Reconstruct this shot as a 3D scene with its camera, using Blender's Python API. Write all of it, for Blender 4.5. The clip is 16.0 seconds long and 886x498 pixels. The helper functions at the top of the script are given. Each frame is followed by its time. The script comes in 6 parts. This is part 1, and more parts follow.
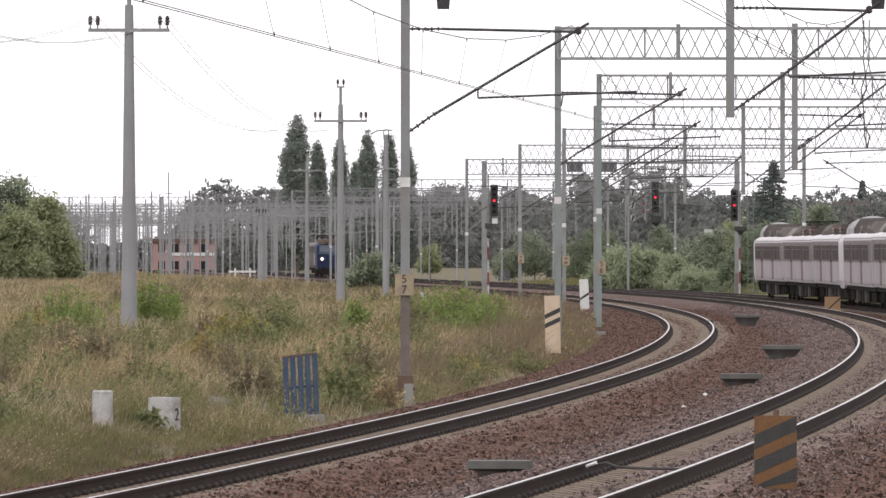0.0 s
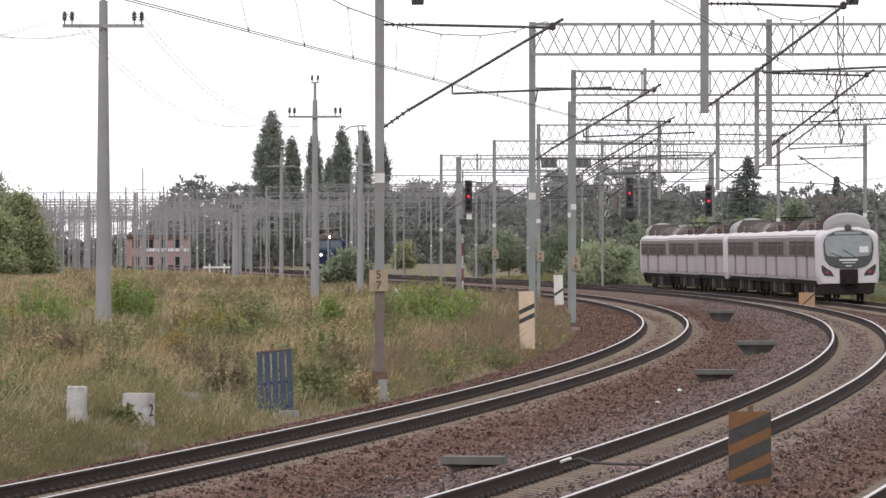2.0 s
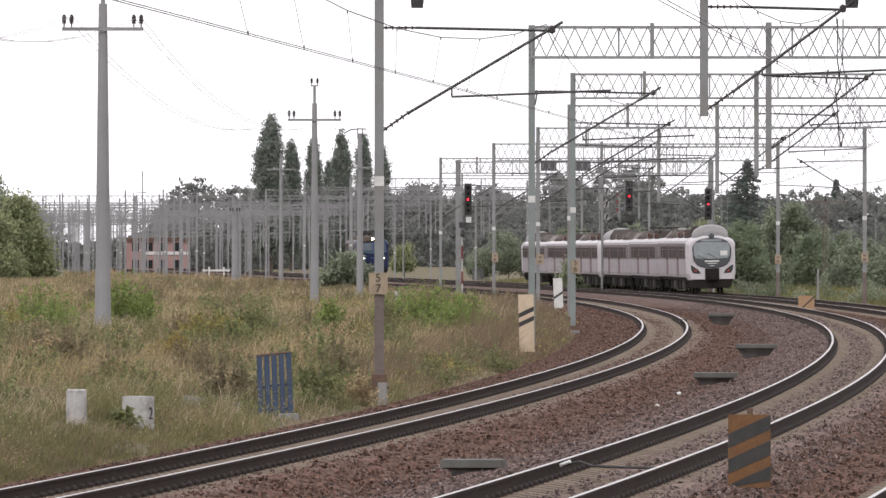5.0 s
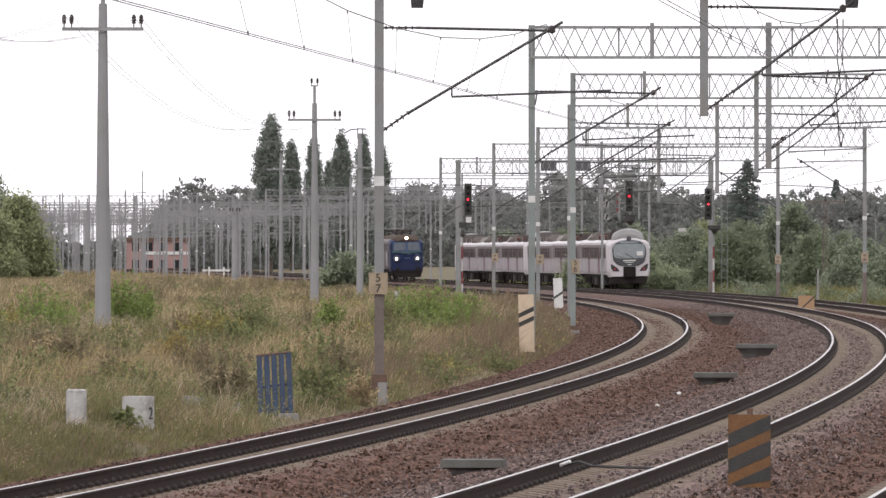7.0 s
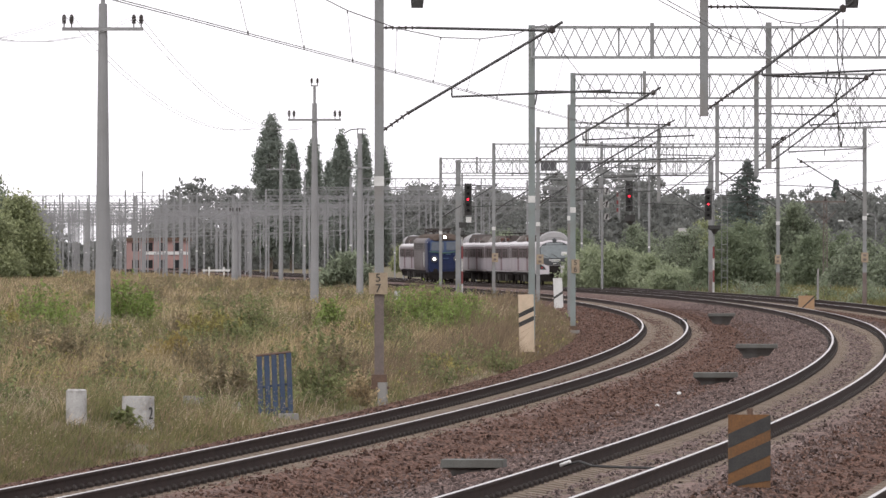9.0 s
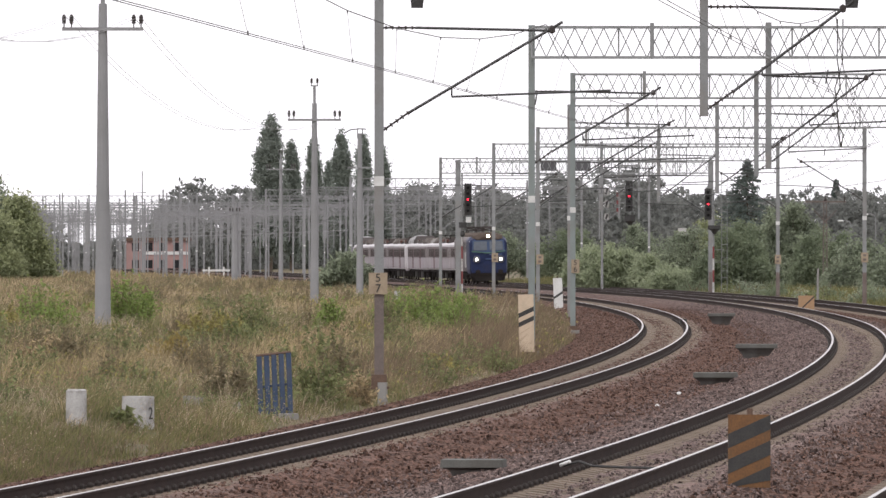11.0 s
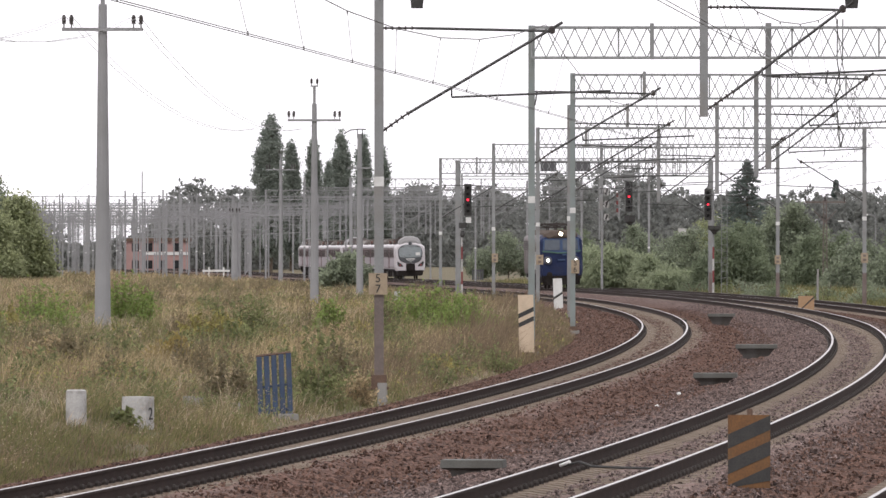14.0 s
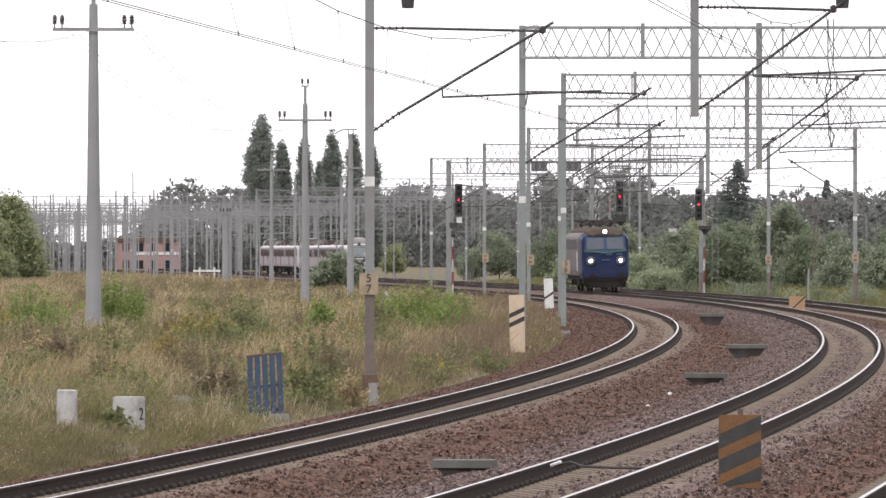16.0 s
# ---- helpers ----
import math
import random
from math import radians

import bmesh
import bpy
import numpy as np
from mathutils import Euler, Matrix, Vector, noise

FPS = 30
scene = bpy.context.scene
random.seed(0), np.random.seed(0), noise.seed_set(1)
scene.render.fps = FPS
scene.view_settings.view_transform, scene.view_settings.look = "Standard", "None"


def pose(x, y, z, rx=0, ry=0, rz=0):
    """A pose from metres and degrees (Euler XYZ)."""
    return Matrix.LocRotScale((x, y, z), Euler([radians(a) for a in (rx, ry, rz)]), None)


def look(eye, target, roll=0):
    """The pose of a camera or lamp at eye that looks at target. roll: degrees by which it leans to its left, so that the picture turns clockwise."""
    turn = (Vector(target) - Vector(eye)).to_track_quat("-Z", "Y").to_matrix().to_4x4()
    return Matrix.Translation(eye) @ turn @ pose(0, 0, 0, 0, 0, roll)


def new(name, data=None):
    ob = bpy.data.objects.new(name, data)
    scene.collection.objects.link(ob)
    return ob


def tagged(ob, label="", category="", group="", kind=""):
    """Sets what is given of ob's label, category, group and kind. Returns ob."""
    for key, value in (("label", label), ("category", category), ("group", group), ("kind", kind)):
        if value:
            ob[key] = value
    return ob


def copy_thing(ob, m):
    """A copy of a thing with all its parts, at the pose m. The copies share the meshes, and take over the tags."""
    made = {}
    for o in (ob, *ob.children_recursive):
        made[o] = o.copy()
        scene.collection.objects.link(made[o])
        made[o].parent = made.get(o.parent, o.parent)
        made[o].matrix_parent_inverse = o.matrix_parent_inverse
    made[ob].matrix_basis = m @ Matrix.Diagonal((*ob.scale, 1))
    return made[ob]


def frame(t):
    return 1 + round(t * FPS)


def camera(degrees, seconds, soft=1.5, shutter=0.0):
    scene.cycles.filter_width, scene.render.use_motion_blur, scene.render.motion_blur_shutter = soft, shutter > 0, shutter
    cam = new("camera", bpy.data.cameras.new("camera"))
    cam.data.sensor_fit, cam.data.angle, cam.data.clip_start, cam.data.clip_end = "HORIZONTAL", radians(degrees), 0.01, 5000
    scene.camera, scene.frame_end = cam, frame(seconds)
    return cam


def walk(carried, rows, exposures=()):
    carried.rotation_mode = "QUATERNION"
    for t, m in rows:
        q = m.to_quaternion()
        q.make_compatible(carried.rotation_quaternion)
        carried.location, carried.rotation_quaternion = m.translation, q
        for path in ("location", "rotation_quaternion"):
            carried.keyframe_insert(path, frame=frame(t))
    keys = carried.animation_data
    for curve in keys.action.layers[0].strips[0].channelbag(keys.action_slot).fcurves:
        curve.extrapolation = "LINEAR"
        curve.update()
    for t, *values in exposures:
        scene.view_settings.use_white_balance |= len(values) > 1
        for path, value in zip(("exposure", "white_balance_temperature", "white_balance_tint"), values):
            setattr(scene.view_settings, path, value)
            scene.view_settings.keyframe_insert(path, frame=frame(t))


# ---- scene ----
cam = camera(6.849, 16.0)
EYE = 2.864


def aim(right, up):
    """The camera's pose, turned by so many hundredths of a degree to its right and up."""
    return pose(0, 0, EYE, 90 - 0.05167 + up / 100, 0, -right / 100)


# seconds, turn to the right, turn up
PAN = [(0.0, -20.2, 0.9), (0.5, -15.75, -2.6), (1.0, -10.4, -2.6), (1.5, -4.3, -3), (2.0, -0.35, -2.4), (2.5, 1.85, -1.1), (3.0, 1.2, -0.4),
       (3.5, 0, 0), (4.0, 0, 0), (6.5, 0, 0), (9.0, 0, 0), (11.5, 0.1, 0), (13.5, 0.15, 0.15), (14.0, 0.15, 0.3),
       (14.5, 3.3, 0.95), (15.0, 4.4, 1.85), (15.5, 4.6, 1.75), (16.0, 7.3, 0.3)]
walk(cam, [(t, aim(r, u)) for t, r, u in PAN], [(0.0, 0.0), (15.6, 0.0), (16.0, 0.2)])

# ---------------------------------------------------------------- sky and light
world = bpy.data.worlds.new("overcast_sky")
scene.world = world
world.use_nodes = True
wn = world.node_tree.nodes
wl = world.node_tree.links
sky = wn.new("ShaderNodeTexSky")
sky.sky_type, sky.sun_disc = "NISHITA", False
sky.sun_elevation, sky.sun_rotation = radians(48), radians(200)
sky.dust_density, sky.air_density = 4.0, 1.0
grey = wn.new("ShaderNodeHueSaturation")
grey.inputs["Saturation"].default_value = 0.06
cloud = wn.new("ShaderNodeMix")
cloud.data_type = "RGBA"
cloud.inputs["Factor"].default_value = 0.85
cloud.inputs["B"].default_value = (10.95, 10.6, 11.1, 1)
wl.new(sky.outputs["Color"], grey.inputs["Color"])
wl.new(grey.outputs["Color"], cloud.inputs["A"])
wl.new(cloud.outputs["Result"], wn["Background"].inputs["Color"])
wn["Background"].inputs["Strength"].default_value = 0.137

sun = new("sun", bpy.data.lights.new("sun", "SUN"))
sun.data.energy, sun.data.angle, sun.data.color = 1.1, radians(25), (1.0, 0.955, 0.93)
sun.matrix_world = look((-20, -40, 60), (0, 0, 0))

# ---------------------------------------------------------------- materials


def mat(name, a, b=None, rough=0.8, metal=0.0, scale=3.0, fine=40.0, bump=0.2, dist=0.01, spread=0.0, island=0.0, dirt=None, dirt_amount=0.4, spec=0.3):
    """Two colours mixed by coarse and fine noise, stains of a third one, a bump, and shifts in brightness by object and by piece."""
    m = bpy.data.materials.new(name)
    m.use_nodes = True
    n, l = m.node_tree.nodes, m.node_tree.links
    p = n["Principled BSDF"]
    p.inputs["Roughness"].default_value, p.inputs["Metallic"].default_value = rough, metal
    p.inputs["Specular IOR Level"].default_value = spec
    b = b or tuple(c * 0.75 for c in a)
    co = n.new("ShaderNodeTexCoord")
    n1, n2 = n.new("ShaderNodeTexNoise"), n.new("ShaderNodeTexNoise")
    n1.inputs["Scale"].default_value, n2.inputs["Scale"].default_value = scale, fine
    n1.inputs["Detail"].default_value = n2.inputs["Detail"].default_value = 5
    for q in (n1, n2):
        l.new(co.outputs["Object"], q.inputs["Vector"])
    add = n.new("ShaderNodeMath")
    add.operation = "ADD"
    l.new(n1.outputs["Fac"], add.inputs[0])
    l.new(n2.outputs["Fac"], add.inputs[1])
    ramp = n.new("ShaderNodeMapRange")
    ramp.inputs["From Min"].default_value, ramp.inputs["From Max"].default_value = 0.75, 1.25
    l.new(add.outputs[0], ramp.inputs["Value"])
    mix = n.new("ShaderNodeMix")
    mix.data_type = "RGBA"
    mix.inputs["A"].default_value, mix.inputs["B"].default_value = (*a, 1), (*b, 1)
    l.new(ramp.outputs[0], mix.inputs["Factor"])
    out = mix.outputs["Result"]
    if dirt:
        n3 = n.new("ShaderNodeTexNoise")
        n3.inputs["Scale"].default_value, n3.inputs["Detail"].default_value = scale * 0.7, 8
        l.new(co.outputs["Object"], n3.inputs["Vector"])
        r3 = n.new("ShaderNodeMapRange")
        r3.inputs["From Min"].default_value, r3.inputs["From Max"].default_value = 0.5, 0.72
        r3.inputs["To Max"].default_value = dirt_amount
        l.new(n3.outputs["Fac"], r3.inputs["Value"])
        m3 = n.new("ShaderNodeMix")
        m3.data_type = "RGBA"
        m3.inputs["B"].default_value = (*dirt, 1)
        l.new(r3.outputs[0], m3.inputs["Factor"])
        l.new(out, m3.inputs["A"])
        out = m3.outputs["Result"]
    for amount, node, socket in ((spread, "ShaderNodeObjectInfo", "Random"), (island, "ShaderNodeNewGeometry", "Random Per Island")):
        if amount:
            src = n.new(node)
            rg = n.new("ShaderNodeMapRange")
            rg.inputs["To Min"].default_value, rg.inputs["To Max"].default_value = 1 - amount, 1 + amount
            l.new(src.outputs[socket], rg.inputs["Value"])
            hs = n.new("ShaderNodeHueSaturation")
            l.new(rg.outputs[0], hs.inputs["Value"])
            l.new(out, hs.inputs["Color"])
            out = hs.outputs["Color"]
    l.new(out, p.inputs["Base Color"])
    if bump:
        bp = n.new("ShaderNodeBump")
        bp.inputs["Strength"].default_value, bp.inputs["Distance"].default_value = bump, dist
        l.new(n2.outputs["Fac"], bp.inputs["Height"])
        l.new(bp.outputs[0], p.inputs["Normal"])
    return m


def glow(name, colour, strength):
    m = bpy.data.materials.new(name)
    m.use_nodes = True
    p = m.node_tree.nodes["Principled BSDF"]
    p.inputs["Base Color"].default_value = (*colour, 1)
    p.inputs["Emission Color"].default_value = (*colour, 1)
    p.inputs["Emission Strength"].default_value = strength
    return m


STEEL = mat("painted_mast_steel", (0.24, 0.248, 0.248), (0.184, 0.188, 0.188), 0.6, 0.0, 1.5, 30, 0.1, dirt=(0.16, 0.12, 0.088), dirt_amount=0.35)
STEEL_GREEN = mat("green_grey_mast_steel", (0.216, 0.248, 0.24), (0.176, 0.2, 0.196), 0.6, 0.0, 1.5, 30, 0.1, dirt=(0.16, 0.128, 0.096), dirt_amount=0.3)
STEEL_BROWN = mat("weathered_mast_steel", (0.168, 0.138, 0.125), (0.118, 0.095, 0.087), 0.7, 0.0, 1.5, 25, 0.15, dirt=(0.0884, 0.0544, 0.0408), dirt_amount=0.6)
GALV = mat("zinc_coated_lattice_steel", (0.288, 0.296, 0.296), (0.216, 0.224, 0.224), 0.55, 0.2, 1.2, 20, 0.05)
DARK_TUBE = mat("dark_cantilever_tube", (0.075, 0.075, 0.075), (0.045, 0.045, 0.045), 0.55, 0.2, 4, 40, 0.05)
WIRE = mat("dark_copper_wire", (0.09, 0.09, 0.085), (0.06, 0.06, 0.06), 0.6, 0.3, 2, 20, 0)
WIRE_THIN = mat("pale_overhead_wire", (0.231, 0.231, 0.231), (0.182, 0.182, 0.182), 0.6, 0.1, 2, 20, 0)
CERAMIC = mat("brown_insulator", (0.05, 0.04, 0.035), (0.035, 0.03, 0.03), 0.35, 0.0, 5, 40, 0)
CONCRETE = mat("weathered_concrete", (0.288, 0.28, 0.264), (0.208, 0.204, 0.192), 0.9, 0, 2.5, 60, 0.3, dirt=(0.12, 0.112, 0.096), dirt_amount=0.5)
POLE_CONCRETE = mat("pole_concrete", (0.264, 0.264, 0.268), (0.216, 0.216, 0.22), 0.85, 0, 0.8, 50, 0.2, dirt=(0.16, 0.16, 0.152), dirt_amount=0.4)
WHITEWASH = mat("whitewashed_concrete", (0.45, 0.442, 0.43), (0.33, 0.322, 0.312), 0.85, 0, 5, 50, 0.3, dirt=(0.15, 0.135, 0.11), dirt_amount=0.85)
WHITE = mat("white_paint", (0.624, 0.624, 0.608), (0.528, 0.528, 0.512), 0.6, 0, 5, 40, 0.1, dirt=(0.32, 0.312, 0.288), dirt_amount=0.3)
CREAM = mat("cream_board_paint", (0.56, 0.45, 0.335), (0.47, 0.37, 0.27), 0.65, 0, 4, 40, 0.1, dirt=(0.264, 0.224, 0.16), dirt_amount=0.4)
ORANGE = mat("faded_orange_board_paint", (0.175, 0.088, 0.034), (0.12, 0.06, 0.028), 0.7, 0, 5, 40, 0.1, dirt=(0.1017, 0.07121, 0.04069), dirt_amount=0.5)
ORANGE_PALE = mat("bleached_orange_paint", (0.40, 0.26, 0.15), (0.33, 0.21, 0.12), 0.7, 0, 5, 40, 0.1, dirt=(0.22, 0.16, 0.1), dirt_amount=0.4)
BLACK = mat("black_paint", (0.03, 0.03, 0.03), (0.05, 0.048, 0.045), 0.6, 0, 6, 60, 0.1)
RED = mat("red_mast_paint", (0.18, 0.045, 0.045), (0.14, 0.038, 0.038), 0.6, 0, 5, 30, 0.1)
PLATE = mat("tan_number_plate", (0.336, 0.272, 0.192), (0.272, 0.216, 0.152), 0.7, 0, 6, 40, 0.1, dirt=(0.176, 0.128, 0.088), dirt_amount=0.5)
BLUE = mat("faded_blue_paint", (0.05, 0.078, 0.135), (0.036, 0.054, 0.095), 0.6, 0, 4, 30, 0.15, dirt=(0.0884, 0.0816, 0.0816), dirt_amount=0.6)
RUST = mat("rusty_iron", (0.14, 0.09, 0.065), (0.09, 0.06, 0.045), 0.85, 0, 6, 50, 0.3)
RAIL_SIDE = mat("rail_web_rust", (0.04, 0.0265, 0.0225), (0.024, 0.0165, 0.0145), 0.9, 0.0, 2, 40, 0.2, spec=0.15)
RAIL_TOP = mat("polished_rail_head", (0.5, 0.48, 0.47), (0.36, 0.34, 0.335), 0.36, 0.85, 0.6, 20, 0)
SLEEPER = mat("concrete_sleeper", (0.21, 0.168, 0.13), (0.15, 0.118, 0.092), 0.9, 0, 3, 50, 0.3, spread=0.15, dirt=(0.072, 0.051, 0.039), dirt_amount=0.5)
CLIP = mat("rail_clip_iron", (0.045, 0.036, 0.032), (0.03, 0.025, 0.023), 0.7, 0.3, 6, 50, 0.1)
STONE_BROWN = mat("brown_ballast_stone", (0.15, 0.09, 0.068), (0.055, 0.032, 0.025), 0.95, 0, 30, 90, 0.3, island=0.7)
STONE_GREY = mat("grey_ballast_stone", (0.19, 0.142, 0.13), (0.064, 0.048, 0.044), 0.95, 0, 30, 90, 0.3, island=0.7)


def ground_material():
    m = mat("meadow_soil", (0.14, 0.112, 0.07), (0.095, 0.09, 0.05), 1.0, 0, 0.22, 6, 0.5, 0.05, dirt=(0.15, 0.115, 0.075), dirt_amount=0.6)
    return m


def ballast_material():
    """Angular stones from a cell texture, brown by the first track and greyer by the second, with pale sandy dust."""
    m = bpy.data.materials.new("track_ballast")
    m.use_nodes = True
    n, l = m.node_tree.nodes, m.node_tree.links
    p = n["Principled BSDF"]
    p.inputs["Roughness"].default_value = 1.0
    p.inputs["Specular IOR Level"].default_value = 0.15
    co = n.new("ShaderNodeTexCoord")
    vo = n.new("ShaderNodeTexVoronoi")
    vo.inputs["Scale"].default_value = 13
    l.new(co.outputs["Object"], vo.inputs["Vector"])
    sep = n.new("ShaderNodeSeparateColor")
    l.new(vo.outputs["Color"], sep.inputs[0])
    pick = n.new("ShaderNodeValToRGB")
    el = pick.color_ramp.elements
    el[0].position, el[0].color = 0.0, (0.02, 0.011, 0.009, 1)
    el[1].position, el[1].color = 1.0, (0.165, 0.097, 0.074, 1)
    l.new(sep.outputs[0], pick.inputs[0])
    pick2 = n.new("ShaderNodeValToRGB")
    e2 = pick2.color_ramp.elements
    e2[0].position, e2[0].color = 0.0, (0.03, 0.021, 0.02, 1)
    e2[1].position, e2[1].color = 1.0, (0.215, 0.162, 0.148, 1)
    l.new(sep.outputs[0], pick2.inputs[0])
    zone = n.new("ShaderNodeAttribute")
    zone.attribute_name = "zone"
    sz = n.new("ShaderNodeSeparateXYZ")
    l.new(zone.outputs["Vector"], sz.inputs[0])
    big = n.new("ShaderNodeTexNoise")
    big.inputs["Scale"].default_value, big.inputs["Detail"].default_value = 0.7, 6
    l.new(co.outputs["Object"], big.inputs["Vector"])
    wob = n.new("ShaderNodeMath")
    wob.operation = "MULTIPLY_ADD"
    l.new(big.outputs["Fac"], wob.inputs[0])
    wob.inputs[1].default_value = 1.4
    wob.inputs[2].default_value = -0.7
    for i, name in enumerate("XY"):
        ad = n.new("ShaderNodeMath")
        ad.operation = "ADD"
        l.new(sz.outputs[name], ad.inputs[0])
        l.new(wob.outputs[0], ad.inputs[1])
        ad.use_clamp = True
        mx = n.new("ShaderNodeMix")
        mx.data_type = "RGBA"
        l.new(ad.outputs[0], mx.inputs["Factor"])
        if i == 0:
            l.new(pick.outputs[0], mx.inputs["A"])
            l.new(pick2.outputs[0], mx.inputs["B"])
        else:
            l.new(last.outputs["Result"], mx.inputs["A"])
            mx.inputs["B"].default_value = (0.225, 0.168, 0.15, 1)
        last = mx
    l.new(last.outputs["Result"], p.inputs["Base Color"])
    bp = n.new("ShaderNodeBump")
    bp.inputs["Strength"].default_value, bp.inputs["Distance"].default_value = 0.9, 0.04
    inv = n.new("ShaderNodeMath")
    inv.operation = "SUBTRACT"
    inv.inputs[0].default_value = 1
    l.new(vo.outputs["Distance"], inv.inputs[1])
    l.new(inv.outputs[0], bp.inputs["Height"])
    l.new(bp.outputs[0], p.inputs["Normal"])
    return m


def leaf_material(name, a, b, island=0.35):
    m = mat(name, a, b, 0.75, 0, 0.5, 8, 0, island=island, spec=0.2)
    n, l = m.node_tree.nodes, m.node_tree.links
    p = n["Principled BSDF"]
    thin = n.new("ShaderNodeBsdfTranslucent")
    l.new(p.inputs["Base Color"].links[0].from_socket, thin.inputs["Color"])
    both = n.new("ShaderNodeAddShader")
    l.new(p.outputs[0], both.inputs[0])
    l.new(thin.outputs[0], both.inputs[1])
    l.new(both.outputs[0], n["Material Output"].inputs["Surface"])
    return m


YARD_STEEL = mat("far_yard_steel", (0.27, 0.27, 0.275), (0.205, 0.205, 0.21), 0.7, 0.0, 1.2, 20, 0.05)
# poplars and far wood: distance haze is mixed into the greyed, lightened leaf colours
LEAF_POPLAR_HAZED = leaf_material("hazed_poplar_leaf", (0.135, 0.15, 0.13), (0.1, 0.115, 0.1), 0.15)
LEAF_WOOD_HAZED = leaf_material("hazed_woodland_leaf", (0.112, 0.116, 0.107), (0.08, 0.084, 0.079), 0.15)
LEAF_GREEN = leaf_material("bush_leaf", (0.165, 0.178, 0.095), (0.11, 0.122, 0.068))
LEAF_WILLOW = leaf_material("willow_leaf", (0.165, 0.186, 0.118), (0.106, 0.122, 0.078), 0.15)
LEAF_WEED = leaf_material("weed_leaf", (0.125, 0.16, 0.046), (0.072, 0.098, 0.031), 0.3)
# needle green lifted towards grey, the haze before the far conifers
LEAF_FIR_HAZED = leaf_material("hazed_fir_needle", (0.08, 0.096, 0.086), (0.06, 0.074, 0.066), 0.15)
GRASS_DRY = leaf_material("dry_grass_blade", (0.245, 0.193, 0.118), (0.11, 0.086, 0.047), 0.35)
GRASS_GREEN = leaf_material("green_grass_blade", (0.102, 0.096, 0.041), (0.052, 0.054, 0.023), 0.35)
GRASS_BROWN = leaf_material("brown_weed_stalk", (0.118, 0.088, 0.058), (0.066, 0.05, 0.033), 0.35)
GRASS_RUST = leaf_material("rust_brown_grass_blade", (0.17, 0.122, 0.08), (0.09, 0.064, 0.042), 0.35)
PIT_LID = mat("pit_lid_concrete", (0.125, 0.125, 0.115), (0.09, 0.09, 0.083), 0.95, 0, 3, 50, 0.3, dirt=(0.08, 0.07, 0.06), dirt_amount=0.5)
PIT_CONCRETE = mat("dirty_pit_concrete", (0.1084, 0.1047, 0.09758), (0.07225, 0.06864, 0.06502), 0.95, 0, 3, 50, 0.3, dirt=(0.05057, 0.03613, 0.0289), dirt_amount=0.5)
GRASS_SEED = leaf_material("pale_seed_head", (0.248, 0.2046, 0.1488), (0.1612, 0.124, 0.0868), 0.4)
LEAF_SAGE = leaf_material("sage_green_leaf", (0.142, 0.16, 0.112), (0.09, 0.104, 0.074), 0.4)
LEAF_THICKET = leaf_material("thicket_leaf", (0.116, 0.136, 0.086), (0.07, 0.085, 0.055), 0.15)
LEAF_YELLOW = leaf_material("yellow_green_weed_leaf", (0.165, 0.145, 0.05), (0.1, 0.092, 0.034), 0.45)
LEAF_DULL = leaf_material("dull_olive_weed_leaf", (0.105, 0.088, 0.052), (0.068, 0.058, 0.035), 0.3)
LEAF_OCHRE = leaf_material("ochre_weed_leaf", (0.15, 0.115, 0.036), (0.1, 0.08, 0.03), 0.35)
LEAF_HERB = leaf_material("meadow_herb_leaf", (0.108, 0.116, 0.052), (0.068, 0.078, 0.034), 0.45)
BARK = mat("bark", (0.13, 0.105, 0.08), (0.08, 0.065, 0.05), 0.95, 0, 3, 30, 0.6, 0.03)
# ---------------------------------------------------------------- mesh tools


